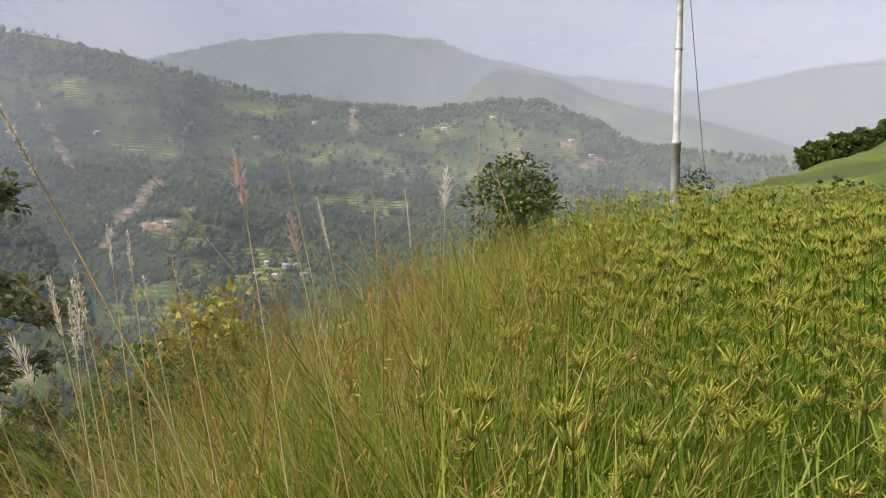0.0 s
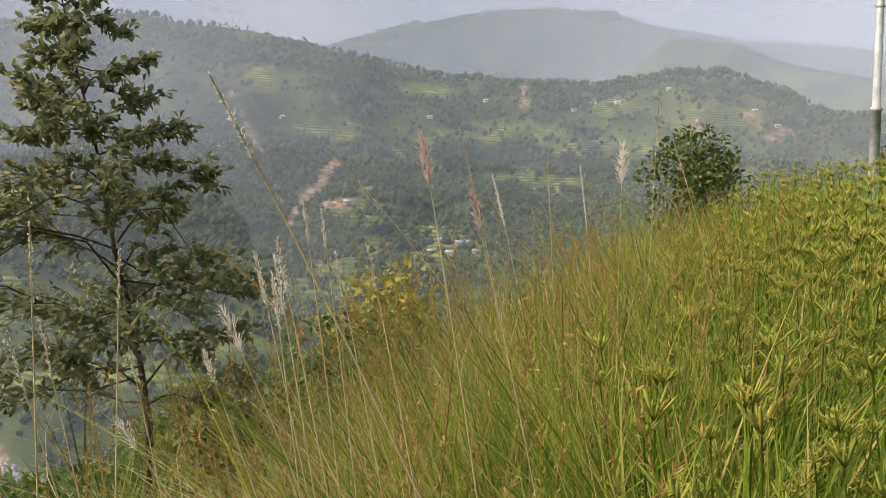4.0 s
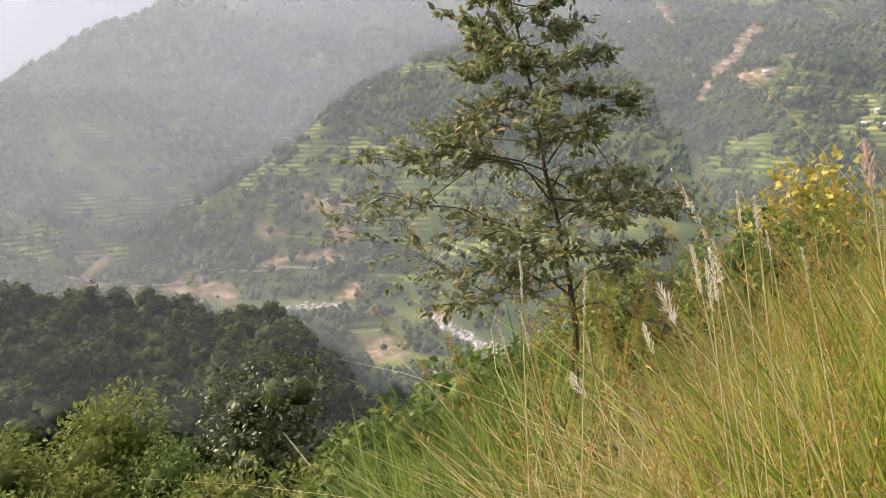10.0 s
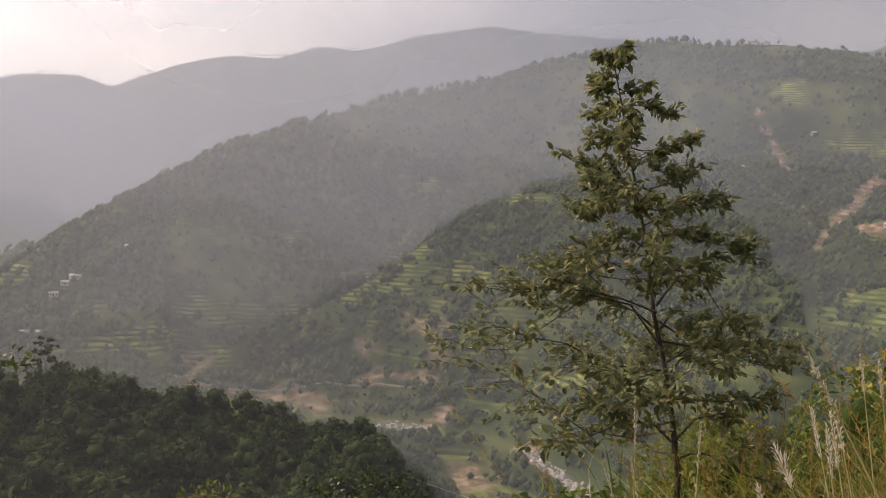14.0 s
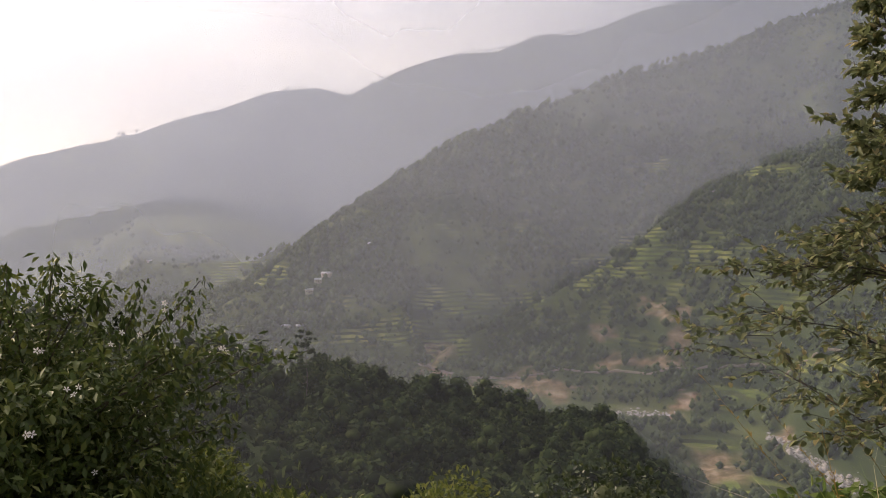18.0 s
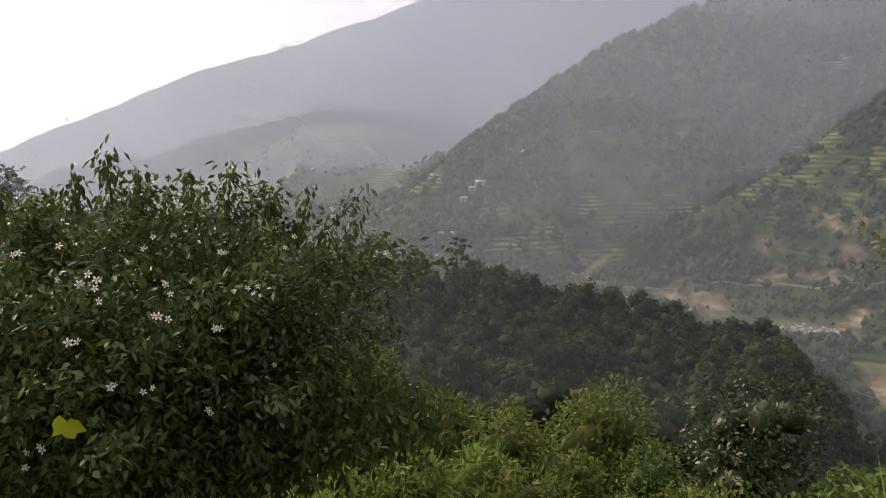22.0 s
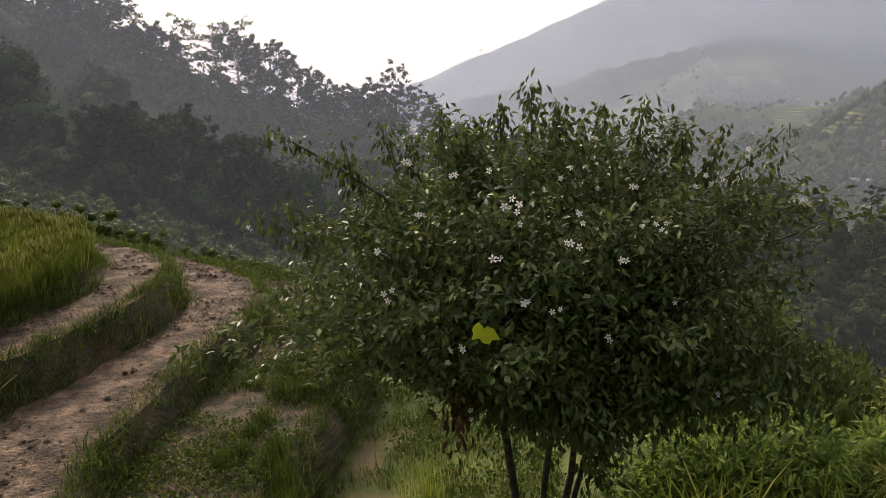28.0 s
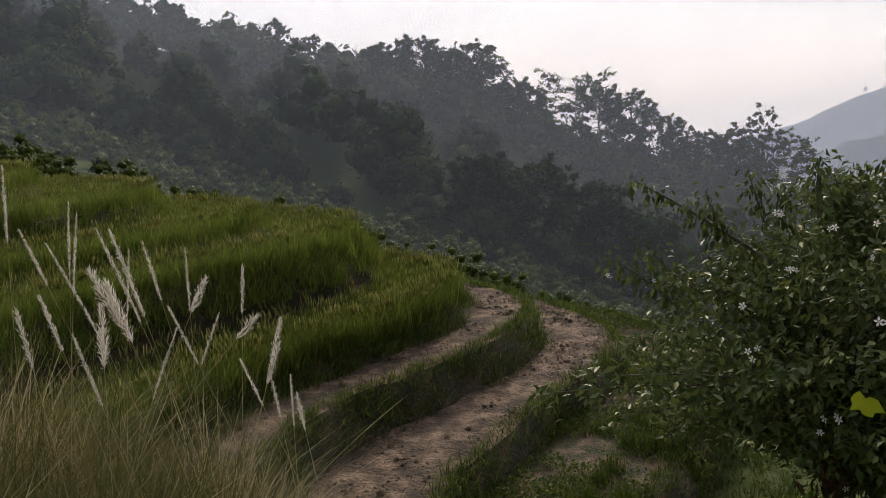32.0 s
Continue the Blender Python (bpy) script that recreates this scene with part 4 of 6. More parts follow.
def far_crown(lumps, scraps, rng):
    """A far crown of unit height: a few eight-sided leafy lumps and loose scraps of foliage."""
    p = np.array([(1, 0, 0), (-1, 0, 0), (0, 1, 0), (0, -1, 0), (0, 0, 1), (0, 0, -1)], float)
    f = np.array([(0, 2, 4), (2, 1, 4), (1, 3, 4), (3, 0, 4), (2, 0, 5), (1, 2, 5), (3, 1, 5), (0, 3, 5)])
    out = []
    for k in range(lumps):
        c = np.array((*rng.normal(0, 0.16, 2), 0.62 - 0.26 * k))
        out.append((p * rng.uniform(0.75, 1.2, (6, 1)) * np.array([0.32, 0.32, 0.36]) * (1 + 0.25 * k) + c, f))
    d = rng.normal(0, 1, (scraps, 3))
    d /= np.linalg.norm(d, axis=1, keepdims=True)
    q = np.array((0, 0, 0.5)) + d * np.array([0.34, 0.34, 0.42])
    u = rng.normal(0, 0.13, (scraps, 3, 3))
    out.append(((q[:, None] + u).reshape(-1, 3), np.arange(scraps * 3).reshape(-1, 3)))
    return joined(out)


def bobble(c, r, rng):
    """A knobbly lump: an eight-sided solid split once and pushed in and out."""
    p = np.array([(1, 0, 0), (-1, 0, 0), (0, 1, 0), (0, -1, 0), (0, 0, 1), (0, 0, -1)], float)
    f = [(0, 2, 4), (2, 1, 4), (1, 3, 4), (3, 0, 4), (2, 0, 5), (1, 2, 5), (3, 1, 5), (0, 3, 5)]
    v, out, mid = [tuple(q) for q in p], [], {}
    def half(a, b):
        k = (min(a, b), max(a, b))
        if k not in mid:
            m = (np.array(v[a]) + np.array(v[b])) / 2
            mid[k] = len(v)
            v.append(tuple(m / np.linalg.norm(m)))
        return mid[k]
    for a, b, d in f:
        x, y, z = half(a, b), half(b, d), half(d, a)
        out += [(a, x, z), (x, b, y), (z, y, d), (x, y, z)]
    v = np.array(v) * rng.uniform(0.72, 1.2, (len(v), 1)) * r * np.array([1, 1, 0.85])
    return v + c, np.array(out)


def crown_lumps(lumps, scraps, size, rng):
    """A far tree of unit height: heaped leafy lumps with loose scraps of foliage round them."""
    out = []
    for k in range(lumps):
        z = 0.8 if k == 0 else rng.uniform(0.3, 0.72)
        c, r = np.array((rng.normal(0, 0.17) * (1.1 - z) * 1.6, rng.normal(0, 0.17) * (1.1 - z) * 1.6, z)), rng.uniform(0.12, 0.2)
        out.append(bobble(c, r * 0.82, rng))
        n = scraps // lumps
        d = rng.normal(0, 1, (n, 3)) + (0, 0, 0.3)
        d /= np.linalg.norm(d, axis=1, keepdims=True)
        p = c + d * r * rng.uniform(0.8, 1.2, (n, 1))
        u = np.cross(d + rng.normal(0, 0.45, (n, 3)), rng.normal(0, 1, (n, 3)))
        u /= np.linalg.norm(u, axis=1, keepdims=True)
        w = np.cross(d + rng.normal(0, 0.45, (n, 3)), u)
        w /= np.linalg.norm(w, axis=1, keepdims=True)
        s = size * rng.uniform(0.5, 1.4, (n, 1))
        out.append((np.stack([p + u * s, p - u * s * 0.6 + w * s * 0.7, p - w * s], 1).reshape(-1, 3), np.arange(n * 3).reshape(-1, 3)))
    return joined(out)


def dome_crown(lumps, scraps, size, rng, wide=0.36):
    """A spreading tree of unit height: leafy lumps heaped into a dome, loose scraps of foliage over them."""
    out = []
    for k in range(lumps):
        q = 0.0 if k == 0 else math.sqrt(rng.uniform(0.1, 1.0))
        a = k * 2.4 + rng.uniform(-0.4, 0.4)
        c = np.array((math.cos(a) * q * wide, math.sin(a) * q * wide, 0.78 - 0.42 * q * q + rng.uniform(-0.07, 0.05)))
        r = rng.uniform(0.15, 0.23)
        out.append(bobble(c, r * 0.74, rng))
        n = scraps // lumps
        d = rng.normal(0, 1, (n, 3)) + (0, 0, 0.55)
        d /= np.linalg.norm(d, axis=1, keepdims=True)
        p = c + d * r * rng.uniform(0.65, 1.2, (n, 1))
        u = np.cross(d + rng.normal(0, 0.4, (n, 3)), rng.normal(0, 1, (n, 3)))
        u /= np.linalg.norm(u, axis=1, keepdims=True)
        w = np.cross(d + rng.normal(0, 0.4, (n, 3)), u)
        w /= np.linalg.norm(w, axis=1, keepdims=True)
        s = size * rng.uniform(0.5, 1.4, (n, 1))
        out.append((np.stack([p + u * s, p - u * s * 0.6 + w * s * 0.7, p - w * s], 1).reshape(-1, 3), np.arange(n * 3).reshape(-1, 3)))
    return joined(out)


def far_woods():
    g = np.random.default_rng(21)
    fine = [far_crown(2, 8, g) for _ in range(9)]
    rough = [far_crown(1, 5, g) for _ in range(6)]
    bushes = [far_crown(1, 1, g) for _ in range(6)]
    for name, n, r0, r1, tmpl, h0, h1 in (("hillside_scrub", 22000, 560, 1250, bushes, 2.5, 5), ("riverside_trees", 6000, 315, 570, fine, 4, 8), ("hillside_trees", 30000, 560, 1010, fine, 4, 11), ("hillside_trees", 15000, 1000, 1460, rough, 7, 13), ("distant_woods", 8000, 1450, 3900, rough, 12, 24)):
        x, y, a, r = plan_points(n, -50, 97, r0, r1, int(r0))
        z = height(x, y)
        el = np.degrees(np.arctan2(z - EYE, r))
        crop, earth = land_use(a, el, r)
        dens = 0.92 + 1.3 * fbm(x / 110, y / 110, 3, 55)
        keep = (g.uniform(0, 1, n) < (dens if name != "hillside_scrub" else 1) - 1.15 * crop) & (earth < 0.25) & (abs(r - R_RIV(a)) > 17) & (r < R_3(a) + 25) & ((r > 560) | ((a < 62) & (r > R_N(a) + 25)))
        at = np.stack([x, y, z - 0.3], -1)[keep]
        h = g.uniform(h0, h1, n)[keep] * (0.6 + 0.8 * vnoise(at[:, 0] / 60, at[:, 1] / 60, 6)) * np.where(np.hypot(at[:, 0], at[:, 1]) > 1450, 0.65, 1)
        stuff(name, scatter(tmpl, at, h, 0.05, g), M_WOOD_FAR, "scattered dark green trees and scrub on the far slopes", "trees")


def near_woods():
    g = np.random.default_rng(22)
    tmpl = [dome_crown(6, 126, 0.068, g, w) for w in (0.2, 0.24, 0.28, 0.3, 0.32, 0.34, 0.36, 0.4)]
    n = 4100
    x, y, a, r = plan_points(n, 27, 142, 36, 325, 5)
    keep = (r < R_N(a) + 12) & (r > np.where(a > 84, 86, 74))
    x, y, a, r = x[keep], y[keep], a[keep], r[keep]
    ca = g.uniform(36, 141, 560)
    cr = R_N(ca) + g.uniform(-14, 10, 560)
    x, y = np.concatenate([x, -np.sin(np.radians(ca)) * cr]), np.concatenate([y, np.cos(np.radians(ca)) * cr])
    a, r = np.concatenate([a, ca]), np.concatenate([r, cr])
    z = height(x, y)
    h = 3.6 + g.gamma(2.2, 1.7, len(x)) * (0.5 + 1.0 * vnoise(x / 26, y / 26, 2))
    h = np.minimum(h, 13.0)
    h = np.where((r > R_N(a) - 22) & (a > 84), h * 0.72, h)
    close = r < 105
    dense = [dome_crown(11, 700, 0.032, g, w) for w in (0.24, 0.3, 0.34, 0.38, 0.3, 0.27)]
    at = np.stack([x, y, z - 0.4], -1)
    stuff("woodland_edge", scatter(dense, at[close], h[close], 0.08, g), M_WOOD, "dark green broadleaf trees at the foot of the near spur", "trees")
    stuff("woodland", scatter(tmpl, at[~close], h[~close], 0.06, g), M_WOOD, "dark green broadleaf woodland covering the near spur", "trees")
    bush = [crown_lumps(5, 170, 0.04, g) for _ in range(5)]
    x, y, a, r = plan_points(420, -19, 92, 14, 62, 6)
    keep = ~((a > 58) & (r < 18)) & ~((a > 84) & (r < 34)) & ((a > -5) | (r > 22)) & ((a < 28) | (r > 27))
    x, y, r = x[keep], y[keep], r[keep]
    z = height(x, y)
    stuff("scrub", scatter(bush, np.stack([x, y, z - 0.3], -1), g.uniform(0.6, 1.5, len(x)) * (0.5 + r / 35), 0.08, g), M_SHRUB, "green scrub growing down the slope", "scrub")
    x, y, a, r = plan_points(900, 86, 142, 27, 90, 9)
    keep = (a < 116) | (r > 44)
    x, y, a, r = x[keep], y[keep], a[keep], r[keep]
    z = height(x, y)
    stuff("slope_scrub", scatter(bush, np.stack([x, y, z - 0.3], -1), g.uniform(1.0, 2.4, len(x)) * (0.6 + r / 90), 0.08, g), M_MEADOW, "dark green scrub on the slope below the terraces", "scrub")
    x, y, a, r = plan_points(520, -60, -33, 62, 130, 8)
    z = height(x, y)
    keep = fbm(x / 14, y / 14, 2, 4) + (r - 88) / 60 > 0.0
    stuff("hilltop_scrub", scatter(bush, np.stack([x, y, z - 0.3], -1)[keep], g.uniform(0.5, 1.6, keep.sum()), 0.08, g), M_WOOD, "dark scrub along the edge of the upper terraces", "scrub")


far_woods()
near_woods()


def branchy(g, trunk, r0, nb, t0, reach, lift, twigs, per, leaf, droop, r_min=0.002, sides=6, simple=False):
    """A tree's wood and leaves: a tapered trunk line, limbs, twigs and single leaves on them."""
    trunk = np.array(trunk, float)
    d = np.concatenate([[0], np.cumsum(np.linalg.norm(np.diff(trunk, axis=0), axis=1))])
    s = np.linspace(0, d[-1], 12)
    line = np.stack([np.interp(s, d, trunk[:, k]) for k in range(3)], -1)
    line[1:-1] += g.normal(0, 0.012 * d[-1] / 3, (10, 3)) * np.array([1, 1, 0])
    wood = [tube(line, np.maximum(r0 * (1 - 0.9 * s / d[-1]), r_min), sides)]
    limbs, at, go = [], [], []
    big = max(reach(t, 0.0) for t in np.linspace(t0, 1, 9))
    for i in range(nb):
        t = t0 + (1 - t0) * (i + g.uniform(0, 1)) / nb
        p = np.array([np.interp(t * d[-1], d, trunk[:, k]) for k in range(3)])
        a = i * 2.4 + g.normal(0, 0.5)
        L = reach(t, a) * g.uniform(0.7, 1.15)
        out = np.array([math.cos(a), math.sin(a), 0])
        u = np.linspace(0, 1, 6)[:, None]
        up = lift + g.normal(0, 0.12)
        c = p + out * u * L + np.array([0, 0, 1]) * (up * u + 0.12 * np.sin(u * 5) * g.normal(0, 1)) * L + g.normal(0, 0.02 * L, (6, 3)) * u
        limbs.append(tube(c, np.maximum(r0 * 0.4 * (1 - t * 0.6) * (1 - 0.85 * u[:, 0]), r_min), 5))
        for j in range(max(3, round(twigs * min(1.25, 0.25 + L / big)))):
            v = g.uniform(0.22, 1.0) if j else 1.0
            q = np.array([np.interp(v, u[:, 0], c[:, k]) for k in range(3)])
            b = a + g.normal(0, 0.8)
            dr = np.array([math.cos(b), math.sin(b), g.normal(0.15, 0.3)])
            tl = L * g.uniform(0.12, 0.3) + 0.02 * big
            e = q + dr * tl
            if not simple:
                limbs[-1] = joined([limbs[-1], tube(np.stack([q, (q + e) / 2 + (0, 0, 0.02), e]), [r_min * 1.5, r_min * 1.2, r_min * 0.7], 3)])
            w = g.uniform(0.15, 1.05, per)[:, None]
            at.append(q + (e - q) * w + g.normal(0, 0.01, (per, 3)))
            go.append(dr + g.normal(0, 0.7, (per, 3)) + np.array([0, 0, droop]))
    at, go = np.concatenate(at), np.concatenate(go)
    ll, lw = leaf
    return joined(wood), limbs, leaves(at, go, g.uniform(0.6, 1.2, len(at)) * ll, g.uniform(0.7, 1.2, len(at)) * lw, g, simple=simple)


def tree(name, at, parts, mat, label, category="tree", group="", far=False, bark=None):
    root = thing(name, at, label, category, group)
    bark = bark or M_BARK
    if far:
        part("trunk", joined([parts[0]] + parts[1]), bark, root)
    else:
        part("trunk", parts[0], bark, root, "", True)
        for limb in parts[1]:
            part("limb", limb, bark, root)
    part("crown", parts[2], mat, root)
    return root


def alder():
    g = np.random.default_rng(31)
    r = 4.2
    base = spot(14.6, -20.5, r)
    base.z = ground(base.x, base.y) - 0.05
    way = [spot(14.6, -19.6, r), spot(15.2, -11.8, r), spot(16.0, -7.7, r), spot(17.5, -0.7, r), spot(19.2, 7, r), spot(20.7, 13.0, r)]
    line = [(0, 0, 0)] + [tuple(p - base) for p in way]
    def reach(t, a):
        side = 1 + np.interp(t, [0.42, 0.56, 0.7], [0.42, 0.2, 0.0]) * math.cos(a - radians(197))
        return side * np.interp(t, [0.25, 0.32, 0.45, 0.57, 0.68, 0.8, 0.9, 1.0], [0.6, 0.86, 0.8, 0.68, 0.48, 0.34, 0.22, 0.05])
    parts = branchy(g, line, 0.022, 56, 0.29, reach, 0.15, 15, 11, (0.05, 0.025), -0.1, 0.0015, 8)
    tree("alder_tree", base, parts, M_ALDER, "slender young alder tree with small dark green leaves", "tree", bark=M_BARK_DARK)


alder()


def petal_flower():
    out = []
    for k in range(5):
        a = k * 1.2566
        d = np.array([math.cos(a), math.sin(a), 0.35])
        s = np.array([-math.sin(a), math.cos(a), 0])
        v = [d * 0.006, d * 0.03 + s * 0.014, d * 0.03 - s * 0.014, d * 0.052 + s * 0.011, d * 0.052 - s * 0.011, d * 0.062 - np.array([0, 0, 0.012])]
        out.append((np.array(v), np.array([(0, 2, 1), (1, 2, 3), (2, 4, 3), (3, 4, 5)])))
    out.append(tube([(0, 0, -0.01), (0, 0, 0.02), (0.004, 0, 0.05)], [0.004, 0.003, 0.001], 4))
    return joined(out)


def flowering_tree():
    g = np.random.default_rng(33)
    r = 8.2
    base = spot(78.5, 0, r)
    base.z = ground(base.x, base.y) - 0.05
    b = np.array(base)
    lift = -4.05 - base.z
    root = thing("flowering_tree", base, "spreading small tree with drooping green leaves and white flowers", "tree")
    side = np.array([-math.cos(radians(78.5)), -math.sin(radians(78.5)), 0])   # towards growing heading
    away = np.array([-math.sin(radians(78.5)), math.cos(radians(78.5)), 0])
    stems, ends = [], []
    for k, (ft, az, el, dr, w) in enumerate([(78.7, 80.6, -24.6, 0.0, 0.056), (77.6, 76.7, -25.4, 0.1, 0.046), (77.3, 75.2, -24.6, 0.35, 0.05), (76.6, 73.2, -23.6, 0.5, 0.04)]):
        top = np.array(spot(az, el, r + dr)) - b
        foot = np.array(spot(ft, 0, r + dr * 0.3)) - b
        foot[2] = 0.0
        top = top + (top - foot) * 0.35
        pts = [foot, (foot + top) / 2 + side * 0.05 * (1 if k % 2 else -1), top]
        part("trunk", tube(smooth3(pts, 9) + g.normal(0, 0.012, (9, 3)) * (1, 1, 0), np.linspace(w, w * 0.6, 9), 8), M_BARK_DARK, root, "", True)
        ends.append(top)
    # the crown's outline: width by height, then single limbs
    limb, at, go = [], [], []
    def crown_r(z, a):
        w = np.interp(z, [2.1, 2.5, 2.8, 3.2, 3.6, 4.0, 4.5, 5.0, 5.4], [0.6, 1.3, 1.9, 2.5, 2.75, 2.7, 2.15, 1.4, 0.5])
        w = w * (1 - 0.22 * max(z - 4, 0) * math.cos(a)) * (0.84 if math.cos(a) > 0.2 and z < 3.0 else 1.15 if math.cos(a) < -0.2 and z < 3.2 else 1.06 if math.cos(a) > 0 and z < 4.2 else 1)
        return w * (1 + 0.13 * math.sin(3 * a + z) + 0.1 * math.sin(7 * a + 2 * z))
    for i in range(340):
        z = g.uniform(2.2, 5.1) if i > 110 else g.uniform(2.2, 3.2)
        a = g.uniform(0, 2 * math.pi)
        rr = crown_r(z, a) * g.uniform(0.45, 1.02)
        e = side * math.cos(a) * rr * 1.02 + away * math.sin(a) * rr + np.array([0, 0, z + lift])
        s = ends[i % 4]
        m = s * 0.5 + e * 0.5 + np.array([0, 0, 0.25])
        c = smooth3([s, m, e], 7)
        limb.append(tube(c, np.linspace(0.02, 0.004, 7), 4))
        for v in np.linspace(0.22, 1, 9):
            q = np.array([np.interp(v, np.linspace(0, 1, 7), c[:, k]) for k in range(3)])
            n = 30 if v > 0.5 else 14
            off = g.normal(0, 0.1 if v > 0.5 else 0.16, (n, 3)) * (1, 1, 0.75)
            at.append(q + off)
            go.append((e - s) * 0.12 + off + g.normal(0, 0.45, (n, 3)) + np.array([0, 0, -0.4]))
    # upright shoots along the top, a few reaching out sideways
    shoots = [(78.3, -1.6, .55, 0), (80.3, -3.0, .4, 0), (76.6, -3.0, .45, 0), (84.3, -3.2, .5, 0), (73.6, -3.3, .5, 0), (70.8, -2.9, .6, .2), (66.3, -4.6, .55, .4), (62.8, -4.6, .8, .9), (63.2, -6.6, .7, .8), (88.4, -4.4, .5, -.3),
              (91.0, -5.5, .5, -.5), (95.6, -4.4, 1.35, -1.1), (97.4, -9.6, .7, -1.0), (95, -8.8, .7, -.9), (86.5, -5.2, .4, 0), (68.5, -5.2, .45, .2), (82.4, -4.2, .4, 0), (75.0, -4.2, .4, 0)]
    for az, el, L, tilt in shoots:
        e = np.array(spot(az, el, r - 0.3 + g.uniform(-0.5, 0.5))) - b
        right = -side
        s = e - np.array([0, 0, 1]) * L * (1 - 0.45 * min(abs(tilt), 1)) - right * tilt * L * 0.8
        c = smooth3([s, (s + e) / 2 + g.normal(0, 0.04, 3), e], 7)
        limb.append(tube(c, np.linspace(0.013, 0.004, 7) * (1.8 if L > 1 else 1), 5))
        for v in np.repeat(np.linspace(0.1, 1, 9), 3 if L > 1 else 2):
            q = np.array([np.interp(v, np.linspace(0, 1, 7), c[:, k]) for k in range(3)])
            off = g.normal(0, 0.055, (5, 3))
            at.append(q + off)
            go.append(off * 4 + g.normal(0, 0.2, (5, 3)) + np.array([0, 0, -0.7]))
    at, go = np.concatenate(at), np.concatenate(go)
    for vf in limb:
        part("limb", vf, M_BARK, root)
    # the dense inside of the crown
    n = 21000
    z, a = g.uniform(2.35, 4.5, n), g.uniform(0, 2 * math.pi, n)
    w = np.array([crown_r(p, q) for p, q in zip(z, a)]) * np.sqrt(g.uniform(0.0, 0.72, n))
    inner = side[None] * (np.cos(a) * w)[:, None] + away[None] * (np.sin(a) * w)[:, None] + np.stack([0 * z, 0 * z, z + lift], -1)
    at, go = np.concatenate([at, inner]), np.concatenate([go, g.normal(0, 0.6, (n, 3)) + (0, 0, -0.5)])
    part("crown", leaves(at, go, g.uniform(0.06, 0.125, len(at)), g.uniform(0.03, 0.056, len(at)), g, simple=True), M_BAUH, root)
    for az, el, dr, n, wide, tall in ((73.6, -25.0, -.4, 620, .1, .34), (66.6, -20.3, -1.0, 900, .34, .2), (63.2, -20.2, -.6, 900, .34, .2), (60.2, -19.8, -.2, 600, .3, .16), (69.5, -22.4, -1.0, 700, .3, .2), (76.5, -23.8, -1.2, 700, .3, .16)):
        p = np.array(spot(az, el, r + dr)) - b
        part("limb", tube(smooth3([ends[3], (ends[3] + p) / 2 + (0, 0, 0.3), p], 7), np.linspace(0.018, 0.005, 7), 5), M_BARK_DARK, root)
        q = p + g.normal(0, 1, (n, 3)) * (wide, wide, tall)
        bough = part("hanging_bough", leaves(q, g.normal(0, 0.4, (n, 3)) + (0, 0, -0.9), g.uniform(0.07, 0.13, n), g.uniform(0.035, 0.06, n), g, simple=True), M_BAUH, root)
        bough["kind"] = "stuff"
    # a bunch of withered leaves low in the crown
    n = 90
    p = np.array(spot(83.6, -23.2, r - 0.9)) - b + g.normal(0, 0.1, (n, 3)) * (0.8, 0.8, 2.2)
    ob = part("dead_foliage", leaves(p, g.normal(0, 0.3, (n, 3)) + (0, 0, -1), 0.14, 0.05, g), M_DEAD, root, "hanging bunch of brown withered leaves")
    ob["kind"] = "stuff"
    # bright patch put in place of a gap onto the sunlit field behind
    big = mesh_np("yellow_leaf", *lobed_patch(0.17), M_SUNLIT_GAP, True)
    ob = new("yellow_leaf", big)
    ob.parent = root
    ob["label"] = "yellow-green patch standing in for a sunlit gap in the crown"
    ob.matrix_basis = Matrix.Translation(spot(81.7, -18.7, r - 2.3) - base) @ pose(0, 0, 0, 80, 20, 78)
    fm = mesh_np("flower", *petal_flower(), M_PETAL)
    where = [(95.5, -4.7, -.3), (94.4, -5.0, -.3), (93.3, -9.2, -.6), (94.9, -9.4, -.5), (86.6, -7.0, -1.2), (83.9, -7.8, -1.7), (81.3, -7.4, -1.9), (79.8, -9.4, -2.2), (80.2, -9.9, -2.2), (79.4, -10.2, -2.2), (75.3, -10.3, -2.1), (75.0, -11.1, -2.2),
             (75.9, -12.5, -2.3), (71.6, -8.6, -1.8), (68.0, -8.4, -1.2), (66.4, -8.0, -1.0), (61.6, -9.1, -.4), (61.2, -9.4, -.4), (62.2, -9.0, -.5), (64.9, -6.4, -.6), (88, -15.6, -2.0), (97.6, -10.8, -.5), (94.6, -11.2, -.9), (88.9, -13.0, -1.7),
             (78.9, -16.6, -2.5), (77.0, -17.2, -2.5), (69, -16.3, -1.8), (73, -19, -2.2), (83.3, -19.6, -2.2), (84.4, -20.6, -2.0), (66, -22, -1.4), (82.7, -24.4, -1.6), (86.2, -10.4, -1.5), (72.5, -13.5, -2.2), (90.4, -17.5, -1.5), (76.5, -8.0, -1.9), (70, -11.4, -1.9), (80.5, -13.6, -2.5)]
    for k, (az, el, dr) in enumerate(where):
        for j in range(3 if k % 4 == 0 else 2 if k % 2 else 1):
            f = new("flower", fm)
            f.parent = root
            p = spot(az, el, r + dr * 1.02 - 0.1) - base
            f.matrix_basis = Matrix.Translation(p + Vector(g.normal(0, 0.04 if j else 0.005, 3))) @ pose(0, 0, 0, g.uniform(30, 110), g.uniform(-30, 30), g.uniform(30, 130)) @ Matrix.Scale(g.uniform(0.36, 0.55), 4)
            if k == 0 and j == 0:
                f["label"] = "white five-petalled blossom"


